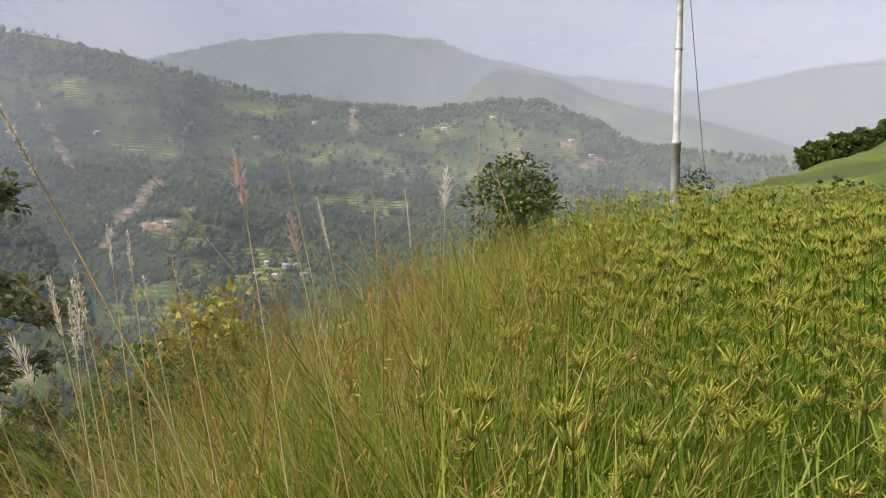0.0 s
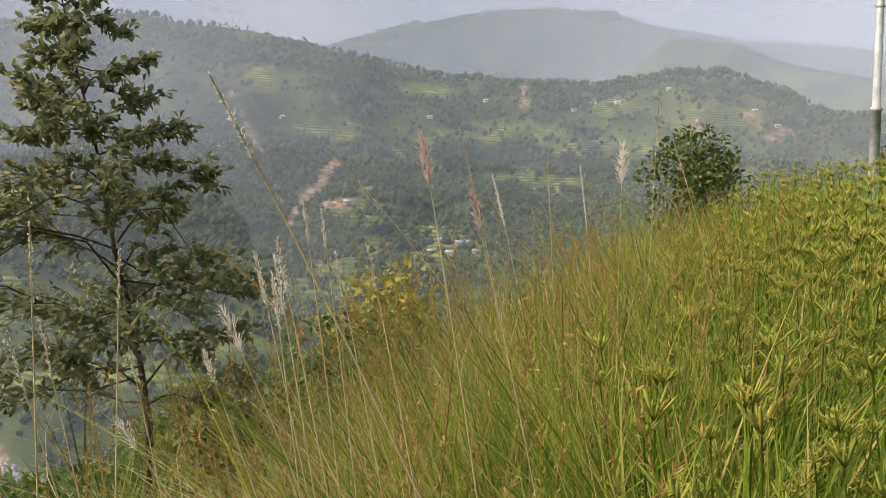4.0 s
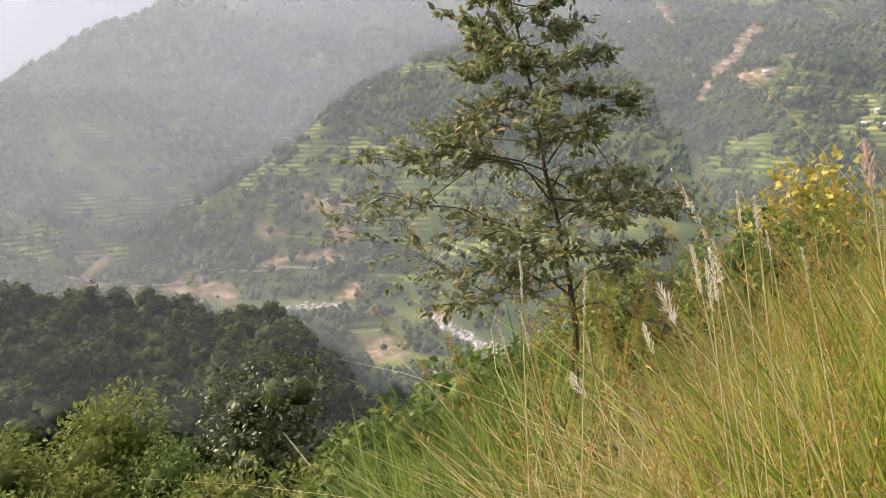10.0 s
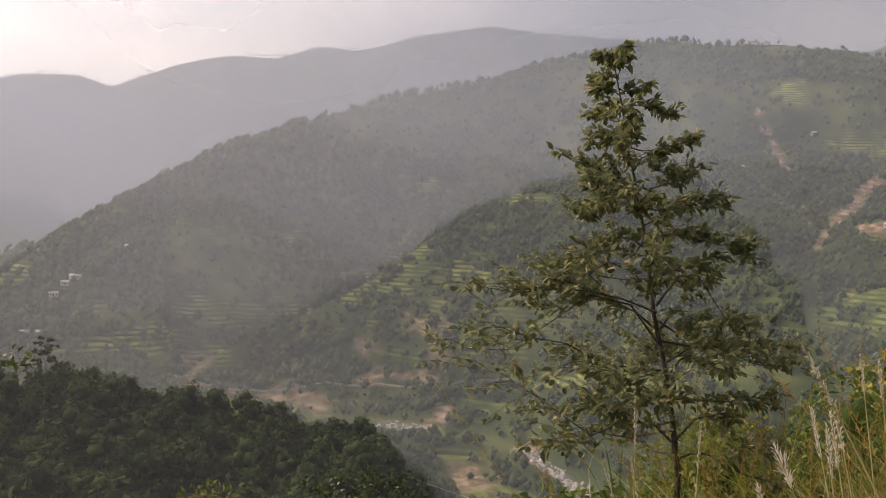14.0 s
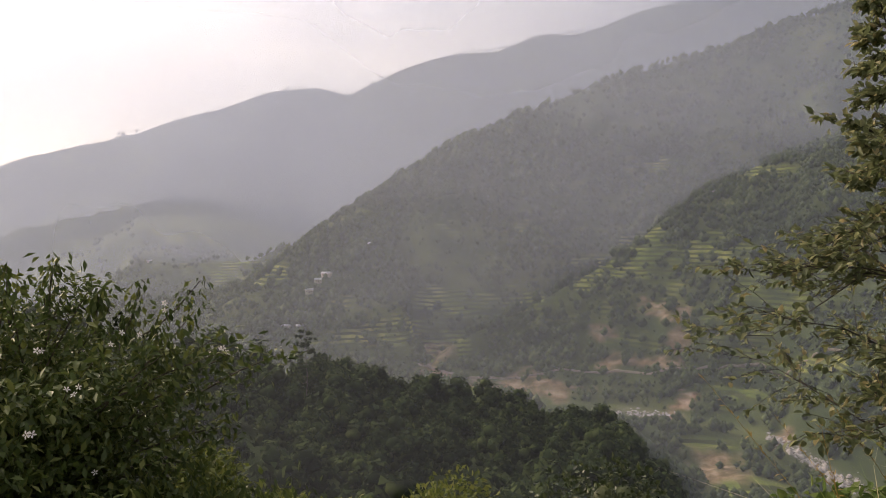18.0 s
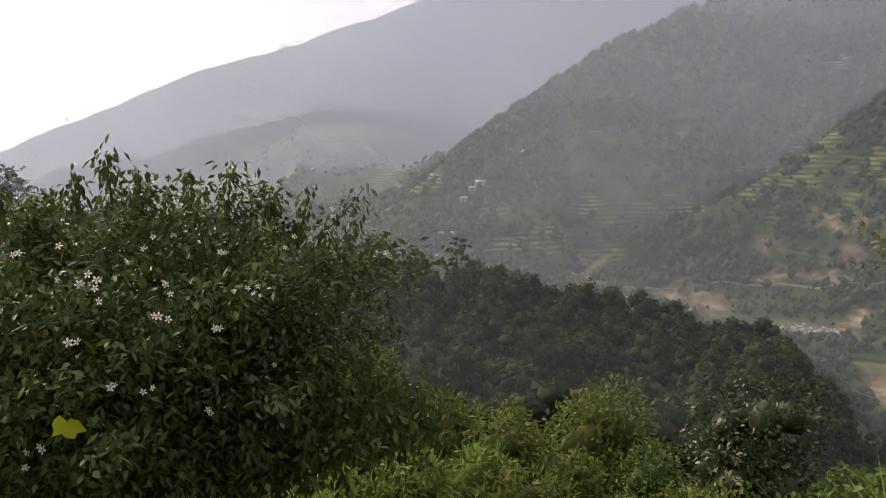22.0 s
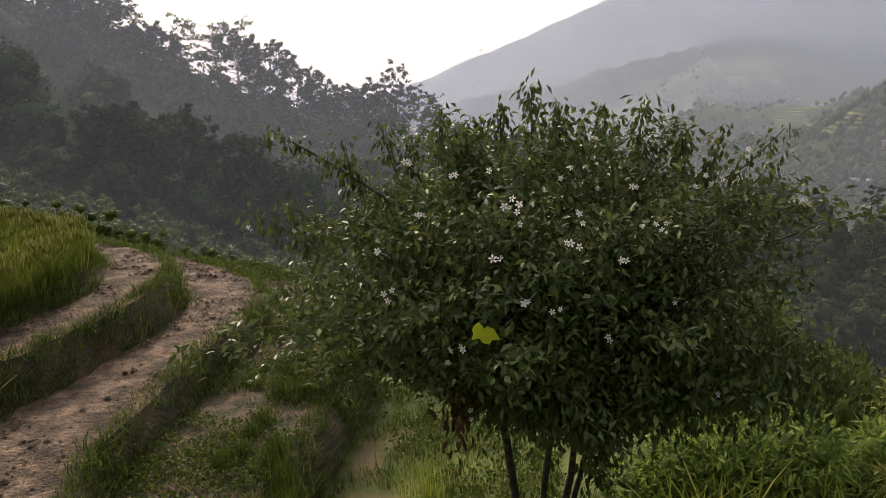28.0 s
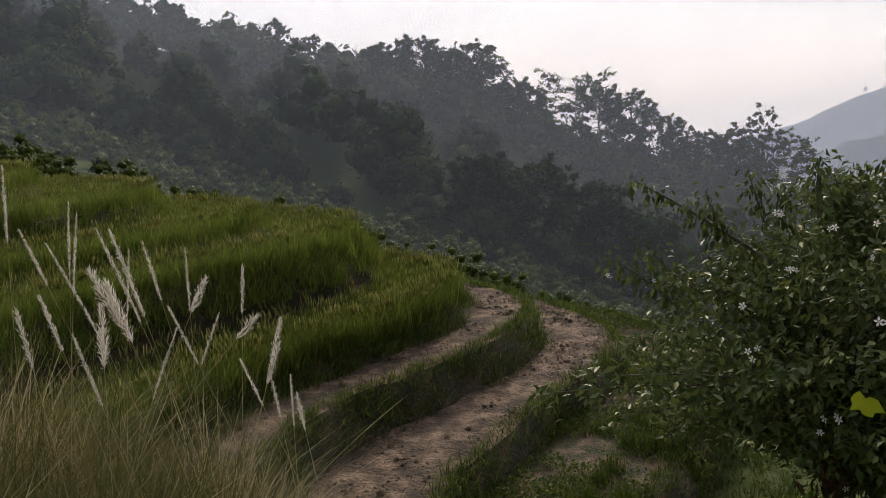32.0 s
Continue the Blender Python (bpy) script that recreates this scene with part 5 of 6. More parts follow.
def smooth3(pts, n):
    """A soft curve through three places."""
    p = np.array([np.array(q, float) for q in pts])
    u = np.linspace(0, 1, n)[:, None]
    m = 2 * p[1] - 0.5 * (p[0] + p[2])
    return (1 - u) ** 2 * p[0] + 2 * u * (1 - u) * m + u * u * p[2]


def lobed_patch(s):
    """A broad two-lobed patch with a ragged edge, slightly cupped."""
    a = np.linspace(0, 2 * np.pi, 17)[:-1]
    rad = s * (0.5 + 0.1 * np.cos(a * 2) - 0.16 * np.exp(-((a - np.pi / 2) / 0.35) ** 2) + 0.09 * np.sin(a * 5 + 1) + 0.06 * np.cos(a * 8))
    v = np.stack([rad * np.cos(a), rad * np.sin(a), 0.15 * rad * np.abs(np.cos(a))], -1)
    v = np.concatenate([v, [(0, 0, -0.01)]])
    return v, np.array([(16, i, (i + 1) % 16) for i in range(16)])


flowering_tree()


def shrub(name, az, el_top, r, width, mat, label, n=900, leaf=(0.11, 0.055), lumps=9, seed=0, group="", h=None, droop=-0.1, band=None):
    """A bushy plant: several stems and a lumpy crown of single leaves."""
    g = np.random.default_rng(seed)
    base = spot(az, 0, r)
    base.z = ground(base.x, base.y) - 0.08
    top = EYE + r * math.tan(radians(el_top)) - base.z
    h = h or max(top, 0.5)
    root = thing(name, base, label, "shrub" if h < 3.5 else "tree", group)
    stems, at, go, face, solid_core = [], [], [], [], []
    for k in range(lumps):
        a = k * 2.4 + g.uniform(0, 1)
        z = h * (g.uniform(*(band or (0.35 if h > 2.6 else 0.14, 0.82))) if k else 0.8)
        rr = width * 0.5 * g.uniform(0.25, 0.75) * (1.15 - abs(z / h - 0.5))
        c = np.array([math.cos(a) * rr, math.sin(a) * rr, z]) if k else np.array([0, 0, z])
        s = np.array([math.cos(a) * 0.05, math.sin(a) * 0.05, 0])
        stems.append(tube(smooth3([s, (s + c) / 2 + (0, 0, h * 0.1), c], 6), np.linspace(0.012 + 0.012 * h / 2, 0.006, 6), 5))
        m = n // lumps
        d = g.normal(0, 1, (m, 3))
        d /= np.linalg.norm(d, axis=1, keepdims=True)
        size = np.array([width * 0.3, width * 0.3, min(h * 0.24, width * 0.34)]) * g.uniform(0.75, 1.2)
        at.append(c + d * size * g.uniform(0.5, 1.0, (m, 1)) ** 0.6)
        go.append(d * 0.6 + g.normal(0, 0.6, (m, 3)) + (0, 0, droop))
        face.append(d * 1.3 + (0, 0, 0.5))
        # solid lump added unseen under the leaves, to block light coming through
        if m > 90 and mat != M_YELLOW and az > -10:
            solid_core.append(bobble(np.zeros(3), 0.45, g))
            solid_core[-1] = (solid_core[-1][0] * size + c, solid_core[-1][1])
    for vf in stems:
        part("stem", vf, M_STRAW if mat == M_YELLOW else M_BARK, root)
    at, go = np.concatenate(at), np.concatenate(go)
    part("crown", joined([leaves(at, go, g.uniform(0.6, 1.25, len(at)) * leaf[0], g.uniform(0.6, 1.25, len(at)) * leaf[1], g, face=np.concatenate(face), simple=r > 10)] + solid_core), mat, root)
    return root


SHRUBS = [
    ("shrub", -20.3, 5.9, 12.5, 1.75, M_BAUH, "rounded dark green shrub at the edge of the millet field", 3200, (0.1, 0.05), 13),
    ("shrub", -31.8, 5.9, 22.5, 1.1, M_DARK, "small round shrub beside the steel pole", 500, (0.12, 0.06), 6),
    ("broadleaf_tree", 36.2, -16.2, 22.0, 3.9, M_DARK, "dense dark green tree on the lower slope", 3200, (0.17, 0.09), 16),
    ("broadleaf_tree", 47.8, -17.8, 19.0, 3.0, M_OLIVE, "olive green bushy tree on the lower slope", 2200, (0.16, 0.08), 13),
    ("shrub", 53.2, -19.4, 15.0, 2.0, M_OLIVE, "olive green shrub above the gully", 1500, (0.13, 0.06), 10),
    ("shrub", 48.4, -21.6, 14.0, 1.7, M_OLIVE, "light olive shrub on the slope", 1200, (0.12, 0.06), 9),
    ("shrub", 43.2, -21.2, 17.0, 1.8, M_SHRUB, "green shrub on the slope below", 1200, (0.13, 0.06), 9),
    ("broadleaf_tree", 63.5, -15.0, 19.0, 2.4, M_OLIVE, "tall light olive tree behind the flowering tree", 1900, (0.14, 0.07), 12),
    ("shrub", 58.0, -18.2, 17.0, 1.9, M_OLIVE, "olive shrub behind the flowering tree", 1400, (0.13, 0.06), 10),
    ("shrub", 31.0, -20.5, 13.0, 1.6, M_SHRUB, "green shrub below the alder", 1100, (0.11, 0.06), 9),
    ("shrub", 22.5, -17.2, 6.6, 1.5, M_SHRUB, "leafy green bush at the foot of the alder", 1300, (0.1, 0.055), 9),
    ("shrub", 17.5, -16.6, 8.0, 1.5, M_SHRUB, "leafy green bush behind the alder", 1200, (0.1, 0.055), 9),
    ("shrub", 27.5, -20.8, 6.2, 1.3, M_SHRUB, "leafy weeds below the alder", 1000, (0.1, 0.05), 8),
    ("shrub", 9.8, -12.0, 9.5, 2.0, M_OLIVE, "brownish green bush on the bank", 1200, (0.1, 0.05), 10),
    ("shrub", 4.8, -11.0, 10.5, 1.9, M_SHRUB, "green bush below the bank", 1200, (0.1, 0.05), 10),
    ("shrub", -2.8, -9.0, 10.5, 1.6, M_SHRUB, "green bush below the yellowing shrub", 1000, (0.1, 0.05), 9),
    ("shrub", 12.5, -9.5, 14.0, 2.6, M_OLIVE, "dull green bush further down the slope", 1300, (0.12, 0.06), 10),
    ("yellowing_shrub", -0.2, -3.6, 11.0, 1.25, M_YELLOW, "thin shrub with bare pale stems and yellowing leaves", 850, (0.12, 0.065), 15),
    ("yellowing_shrub", 3.0, -6.0, 11.6, 0.8, M_YELLOW, "thin low shrub with yellow leaves", 200, (0.12, 0.065), 5),
    ("shrub", 1.8, -8.0, 9.4, 1.9, M_SHRUB, "dense green bush under the yellowing shrub", 1500, (0.1, 0.05), 11),
    ("shrub", 6.4, -8.2, 11.5, 1.8, M_SHRUB, "green bush on the edge of the bank", 1200, (0.1, 0.05), 10),
    ("shrub", -5.6, -6.6, 12.0, 1.8, M_OLIVE, "yellowish green bush beside the yellowing shrub", 1100, (0.1, 0.05), 10),
    ("shrub", 56.0, -22.0, 12.0, 1.5, M_LUSH, "tall leafy weeds with narrow light leaves", 1100, (0.19, 0.042), 9),
    ("shrub", 60.5, -22.6, 11.0, 1.6, M_LUSH, "leafy weeds beside the flowering tree", 1200, (0.19, 0.042), 9),
    ("shrub", 64.5, -23.6, 10.5, 1.5, M_LUSH, "leafy weeds with narrow light green leaves", 1100, (0.19, 0.042), 9),
    ("shrub", 68.5, -25.2, 10.0, 1.3, M_LUSH, "light green weeds under the flowering tree", 900, (0.15, 0.035), 8),
    ("shrub", 52.0, -23.6, 11.5, 1.5, M_OLIVE, "light olive weeds on the slope", 1000, (0.15, 0.04), 9),
    ("shrub", 40.5, -24.0, 12.0, 1.8, M_OLIVE, "yellow-green shrub on the slope below", 1200, (0.12, 0.06), 10),
    ("shrub", 45.2, -25.0, 11.0, 1.3, M_SHRUB, "low green shrub on the slope below", 900, (0.12, 0.06), 8),
    ("shrub", 34.0, -24.2, 11.0, 1.5, M_OLIVE, "yellowish shrub below the alder", 1000, (0.11, 0.06), 9),
    ("shrub", 92.6, -17.0, 14.5, 0.9, M_OLIVE, "light green weedy bush beside the flowering tree", 380, (0.09, 0.045), 8),
    ("shrub", 95.6, -15.2, 18.0, 1.0, M_OLIVE, "straggly bush on the terrace edge", 320, (0.09, 0.045), 8),
]
for k, (nm, az, el, r, w, mat, lab, n, leaf, lumps) in enumerate(SHRUBS):
    thick = 1.0 if nm == "yellowing_shrub" or r < 9 or az < -10 else 2.2
    shrub(nm, az, el, r, w, mat, lab, int(n * thick), (leaf[0] * 1.05, leaf[1] * 1.2), lumps, 100 + k, band=(0.68, 0.9) if nm == "yellowing_shrub" else None)


# trees standing on the skyline of the near ridge
def ridge_tree(az, el_top, kind, seed, r=None, label=""):
    g = np.random.default_rng(seed)
    r = r or float(R_N(np.array(az)))
    base = spot(az, 0, r)
    base.z = ground(base.x, base.y) - 0.3
    h = max(EYE + r * math.tan(radians(el_top)) - base.z, 3.0)
    if az < 0:
        h = min(h, 3.6)
    line = [(0, 0, 0), (g.normal(0, .2), g.normal(0, .2), h * 0.5), (g.normal(0, .3), g.normal(0, .3), h)]
    if kind == "slim":
        f = branchy(g, line, 0.16, 26, 0.45, lambda t, a: h * 0.24 * (1.3 - t), 0.25, 5, 12, (0.7, 0.45), -0.1, 0.02, 6, True)
        lab = label or "slender tall tree with a sparse crown on the ridge"
    elif kind == "flat":
        f = branchy(g, line, 0.2, 24, 0.62, lambda t, a: h * 0.42 * (0.6 + 0.5 * t), 0.12, 5, 10, (0.6, 0.4), 0.1, 0.025, 6, True)
        lab = label or "flat-topped spreading tree on the ridge"
    elif kind == "ball":
        f = branchy(g, line, 0.14, 30, 0.6, lambda t, a: h * 0.2 * math.sin(min(1, (t - 0.52) * 2.2) * 3.0 + 0.1), 0.2, 5, 10, (0.45, 0.34), 0.0, 0.02, 6, True)
        lab = label or "small round-headed tree on the ridge"
    else:
        f = branchy(g, line, 0.3, 60, 0.12, lambda t, a: h * 0.5 * (1.1 - 0.75 * t * t), 0.3, 8, 15, (0.62, 0.46), -0.1, 0.03, 6, True)
        lab = label or "big dense dark tree on the ridge"
    tree("ridge_tree", base, f, M_SHRUB if az < 0 else M_WOOD, lab, "tree", "trees on the near ridge", True)


for k, (az, el, kind) in enumerate([(87.5, -.3, "slim"), (86.7, -1.9, "big"), (88.9, -1.2, "slim"), (89.9, -1.7, "big"), (91.8, -1.1, "ball"), (92.8, -.4, "slim"), (94.2, .6, "slim"), (95.2, 1.5, "slim"), (96.6, 1.4, "slim"), (97.8, 1.7, "big"), (99.2, 2.6, "flat"),
                                    (101.5, 1.6, "slim"), (103.2, 2.4, "big"), (105.8, 5.0, "big"), (107.4, 4.7, "big"), (109.8, 5.7, "big"), (112.2, 5.3, "big"), (115.5, 5.7, "slim"), (117.6, 6.1, "flat"), (118.9, 7.5, "ball"), (124.6, 7.6, "big"), (126.2, 8.3, "flat"), (128.2, 9.7, "flat"), (132, 10, "big"), (93.4, -1.0, "slim"), (90.8, -2.1, "big")]):
    ridge_tree(az, el, kind, 300 + k)
for k, (az, el, kind, r) in enumerate([(68.4, -6.4, "ball", 110), (56.5, -8.2, "slim", 190), (101.6, -3.2, "big", 95), (106, -2.6, "big", 100), (112, -1.6, "big", 105), (97.5, -5.2, "big", 95), (-39.4, 7.3, "big", 110), (-40.8, 8.0, "big", 112), (-42.0, 8.4, "big", 114), (-43.4, 8.9, "big", 114), (-45, 9.4, "big", 114)]):
    ridge_tree(az, el, kind, 350 + k, r, "tree with a dense dark crown on the slope")


# ---- millet field and grass bank ----
def finger_head(g, s=1.0, fingers=7, sides=3, rings=1):
    out = []
    for k in range(fingers):
        a = k * 6.283 / fingers + g.uniform(-.3, .3)
        L, o = 0.05 * s * g.uniform(.6, 1.25), g.uniform(0.2, 1.1)
        d = np.array([math.cos(a) * o, math.sin(a) * o, 0])
        out.append(spindle((0, 0, 0), d * L + (0, 0, L * 1.05) + g.normal(0, 0.008, 3), (0.0031 if rings > 1 else 0.0042) * s, sides, rings))
        if rings > 1:
            for _ in range(1):
                w = g.uniform(0.35, 0.9)
                c = d * L * w + (0, 0, L * 1.05 * w)
                out.append(spindle(c, c + g.normal(0, 0.011, 3) + (0, 0, 0.008), 0.0035, 3))
    return joined(out)


def millet_plant(g, near):
    h = g.uniform(0.72, 0.98)
    lean = g.normal(0, 0.06, 2)
    stalk = tube([(0, 0, 0), (lean[0] * .4, lean[1] * .4, h * .5), (lean[0], lean[1], h)], [0.004, 0.0035, 0.0022], 3)
    blades = [stalk]
    for _ in range(15 if near else 8):
        z = g.uniform(0.0, 0.66) * h
        v, f = blade(g.uniform(0.26, 0.5) * (1.1 - 0.45 * z / h), 0.0105, g.uniform(0.3, 1.7), g.uniform(0, 6.28), 3 if near else 2)
        blades.append((v + (lean[0] * z, lean[1] * z, z), f))
    hv, hf = finger_head(g, g.uniform(0.4, 1.15) if near else g.uniform(1.0, 1.7), 10 if near else 7, 4 if near else 3, 2 if near else 1)
    return joined(blades), (hv + (lean[0], lean[1], h), hf)


def field_side(x, y):
    """Metres to the right of the line that parts the millet from the grass bank."""
    p, q = np.array([0.15, 1.2]), np.array([6.6, 14.8])
    d = (q - p) / np.linalg.norm(q - p)
    return (x - p[0]) * d[1] - (y - p[1]) * d[0]


def millet_field():
    g = np.random.default_rng(41)
    fine, plain = [millet_plant(g, True) for _ in range(8)], [millet_plant(g, False) for _ in range(7)]
    for r0, r1, n in ((1.1, 5, 1700), (5, 9, 2400), (9, 20, 2600)):
        x, y, a, r = plan_points(n, -62, 0, r0, r1, int(r1 * 10))
        side = field_side(x, y) + 0.5 * fbm(x, y, 2, 3)
        keep = side > -0.3
        x, y, r = x[keep], y[keep], r[keep]
        at = np.stack([x, y, height(x, y) - 0.02], -1)
        plants = fine if r1 < 6 else plain
        k = g.integers(0, len(plants), len(x))
        s = g.uniform(0.85, 1.12, len(x)) * (1 - 0.12 * np.exp(-field_side(x, y)))
        seed = int(g.integers(1, 9999))
        stuff("millet_plants", scatter([p[0] for p in plants], at, s, 0.1, np.random.default_rng(seed), k), M_MILLET, "green finger millet plants standing densely in the field", "crop")
        stuff("millet_heads", scatter([p[1] for p in plants], at, s, 0.1, np.random.default_rng(seed), k), M_HEAD, "yellow-green finger millet seed heads", "crop")


millet_field()


def grass_bank():
    g = np.random.default_rng(43)
    tall = [tuft(10, 1.1 if k % 2 else 0.85, 0.005 + 0.0015 * k, 0.07, g, 0.4 if k % 3 == 0 else 1.3, 3) for k in range(8)]
    x, y, a, r = [np.concatenate(w) for w in zip(plan_points(1900, -20, 27, 1.2, 3.4, 44), plan_points(3400, -26, 27, 3.4, 9.5, 45))]
    keep = (field_side(x, y) < 0.35) & (r < np.interp(a, [-26, -10, 0, 7, 12, 16, 19, 27], [16, 9.5, 7.0, 5.0, 3.9, 3.2, 2.1, 1.4]))
    x, y, a, r = x[keep], y[keep], a[keep], r[keep]
    at = np.stack([x, y, height(x, y) - 0.02], -1)
    rus = fbm(x * 0.9, y * 0.9, 3, 6) + 0.25 * np.clip((a + 6) / 14, -1, 1)
    fs = field_side(x, y)
    green = fs + g.normal(0, 0.5, len(x)) > -0.5
    rus = rus + g.normal(0, 0.3, len(x))
    s = g.uniform(0.65, 1.1, len(x)) * np.interp(a, [-26, -12, -6, 0, 5, 10, 20, 27], [1.0, 1.0, 0.95, 0.84, 0.74, 0.64, 0.5, 0.42])
    for nm, sel, mat, lab in (("bank_grass", ~green & (rus < 0.34), M_GRASS, "tall fine yellow-green grass on the bank"), ("russet_grass", ~green & (rus >= 0.34), M_RED, "dry russet grass stems on the bank"), ("fresh_grass", green, M_GREEN, "fresh green grass along the field edge")):
        stuff(nm, scatter(tall, at[sel], s[sel], 0.36, g), mat, lab, "grass")
    # dead arching blades tangled among the green ones
    dead = [tuft(9, 0.62, 0.006, 0.12, g, 2.2, 4) for _ in range(6)]
    pick = g.uniform(0, 1, len(x)) < 0.3
    stuff("dry_grass", scatter(dead, at[pick] + (0, 0, 0.08), g.uniform(0.7, 1.25, pick.sum()), 0.5, g), M_STRAW, "dead straw-coloured blades tangled in the bank grass", "grass")
    # fine flowering stems above the grass
    stem = []
    for _ in range(5):
        b = [0.0, 0.0]
        pts = [(0, 0, 0), (0.03, 0.0, 0.5), (0.1, 0.02, 0.95), (0.22, 0.03, 1.25)]
        t = tube(pts, [0.0022, 0.002, 0.0015, 0.0008], 3)
        n = 46
        w = g.uniform(0.62, 1, n)
        q = np.stack([np.interp(w, [0, .4, .75, 1], [p[k] for p in pts]) for k in range(3)], -1)
        stem.append(joined([t, leaves(q, g.normal(0, 0.5, (n, 3)) + (0.2, 0, 0.5), 0.026, 0.005, g, simple=True)]))
    x, y, a, r = plan_points(1150, -24, 20, 1.3, 7.5, 47)
    keep = (field_side(x, y) < 0.1) & (r < np.interp(a, [-26, 0, 17, 27], [9, 6.5, 4.6, 3.5]))
    at = np.stack([x, y, height(x, y)], -1)[keep]
    stuff("flowering_grass_stems", scatter(stem, at, g.uniform(0.5, 0.95, keep.sum()), 0.3, g), M_RED, "fine reddish flowering grass stems", "grass")
    # lush reed-like leaves below the alder and beside the flowering tree
    reed = [tuft(14, 0.8, 0.022, 0.1, g, 0.9, 4) for _ in range(5)]
    x, y, a, r = plan_points(620, 16, 34, 2.6, 6.5, 48)
    at = np.stack([x, y, height(x, y)], -1)
    stuff("reed_grass", scatter(reed, at, g.uniform(0.7, 1.15, len(x)), 0.15, g), M_LUSH, "lush bright green broad-bladed grass below the alder", "grass")
    x, y, a, r = plan_points(260, 52, 69, 9, 15, 49)
    at = np.stack([x, y, height(x, y)], -1)
    stuff("reed_grass", scatter(reed, at, g.uniform(0.9, 1.9, len(x)), 0.2, g), M_GREEN, "lush bright green reeds beside the flowering tree", "grass")
    # low weeds and grass on the small terrace round the flowering tree
    short = [tuft(8, 0.2, 0.012, 0.07, g, 0.9, 3) for _ in range(5)]
    x, y, a, r = plan_points(4200, 70, 118, 6.5, 17, 50)
    keep = fbm(x / 1.6, y / 1.6, 3, 77) < 0.03 + 0.2 * g.uniform(0, 1, len(x))
    x, y = x[keep], y[keep]
    at = np.stack([x, y, height(x, y)], -1)
    stuff("low_grass", scatter(short, at, g.uniform(0.5, 1.5, len(x)), 0.2, g), M_MEADOW, "short green grass on the small terrace", "grass")
    n = 24000
    x, y, a, r = plan_points(n, 76, 116, 7, 17, 51)
    keep = fbm(x / 1.4, y / 1.4, 3, 70) + 0.15 * g.normal(0, 1, n) > -0.02
    x, y = x[keep], y[keep]
    at = np.stack([x, y, height(x, y) + g.uniform(0.02, 0.16, len(x))], -1)
    stuff("low_weeds", leaves(at, g.normal(0, 1, (len(x), 3)) + (0, 0, 0.5), 0.09, 0.05, g, simple=True), M_MEADOW, "low leafy weeds on the small terrace", "weeds")
    # straw-coloured grass on the bank beside the standing point
    x, y, a, r = plan_points(2600, 115, 162, 1.4, 5.2, 52)
    at = np.stack([x, y, height(x, y) - 0.02], -1)
    s = g.uniform(0.6, 1.0, len(x)) * np.interp(a, [115, 119, 124, 135], [0.35, 0.6, 0.8, 0.95])
    pick = fbm(x * 1.3, y * 1.3, 3, 61) > 0.26
    stuff("bank_grass", scatter(tall, at[~pick], s[~pick], 0.26, g), M_SHADED_GRASS, "tall yellow-green grass tangled on the bank", "grass")
    stuff("russet_grass", scatter(tall, at[pick], s[pick], 0.25, g), M_STRAW, "dry straw-coloured grass tangled on the bank", "grass")


grass_bank()


def clump(az, r, h, n, label):
    g = np.random.default_rng(int(az * 10))
    base = spot(az, 0, r)
    base.z = ground(base.x, base.y) - 0.02
    if az > 88:                       # on the narrow terrace
        base = spot(az, 0, r * 0.924)
        base.z = -4.2
    root = thing("grass_clump", base, label, "grass", "grass clumps on the terrace")
    part("tuft", joined([tuft(12, h, 0.01, h * 0.22, g, 0.5, 3) for _ in range(n)]), M_GREEN if h > 0.9 else M_MEADOW, root)


for az, r, h, n in ((86.2, 11.0, 0.95, 16), (92.5, 18.6, .6, 14), (93.7, 17.6, .55, 14), (90.5, 18, .7, 14), (95.0, 16.6, .5, 14), (96.3, 15.6, .45, 14), (94.7, 15.5, .5, 14), (97.6, 14.4, .45, 14), (92.6, 16.6, .7, 16), (91.4, 16.8, .7, 16), (98.5, 13.9, .42, 14), (97.0, 13, .5, 16), (96.4, 12, .55, 16), (99.4, 13.2, .4, 12), (100.7, 12.9, .4, 12), (97.8, 12.6, .42, 12), (96.2, 11.2, .5, 14)):
    clump(az, r, h, n, "bright green clump of fine grass on the terrace")


# ---- feathery plumes ----
def plume_grass(tip, length, lean, head, fat, mat, label, seed, group, name="plume_grass"):
    """A dry stalk with a silky seed head; it leans along the given plan direction."""
    g = np.random.default_rng(seed)
    tip = np.array(tip)
    foot = tip + np.array([-lean[0], -lean[1], -1.0]) * length
    gz = ground(foot[0], foot[1])
    foot = tip + (foot - tip) * max((tip[2] - gz + 0.05) / length, 0.3) if abs(tip[2] - gz) > 0.2 else foot
    foot[2] = gz - 0.05
    root = thing(name, Vector(foot), label, "grass", group)
    mid = (foot + tip) / 2 + np.array([lean[0], lean[1], 0]) * -0.12 * length
    c = smooth3([foot - foot, mid - foot, tip - foot], 12)
    part("stalk", tube(c, np.linspace(0.0018, 0.0009, 12), 4), M_STRAW, root)
    n = int(380 * min(1.6, head / 0.22))
    L = np.linalg.norm(tip - foot)
    w = 1 - g.uniform(0, 1, n) ** 0.9 * head / L
    q = np.stack([np.interp(w, np.linspace(0, 1, 12), c[:, k]) for k in range(3)], -1)
    ax = c[-1] - c[-4]
    ax = ax / np.linalg.norm(ax)
    u = (1 - w) * L / head
    d = g.normal(0, 1, (n, 3))
    go = ax * 1.5 + d * 0.5
    part("plume", leaves(q + d * fat * 0.16 * np.sin(np.clip(u, 0.08, 0.95) * 3.14)[:, None], go, fat * 0.75 * g.uniform(0.6, 1.3, n), 0.0014 + fat * 0.03, g, simple=True), mat, root)


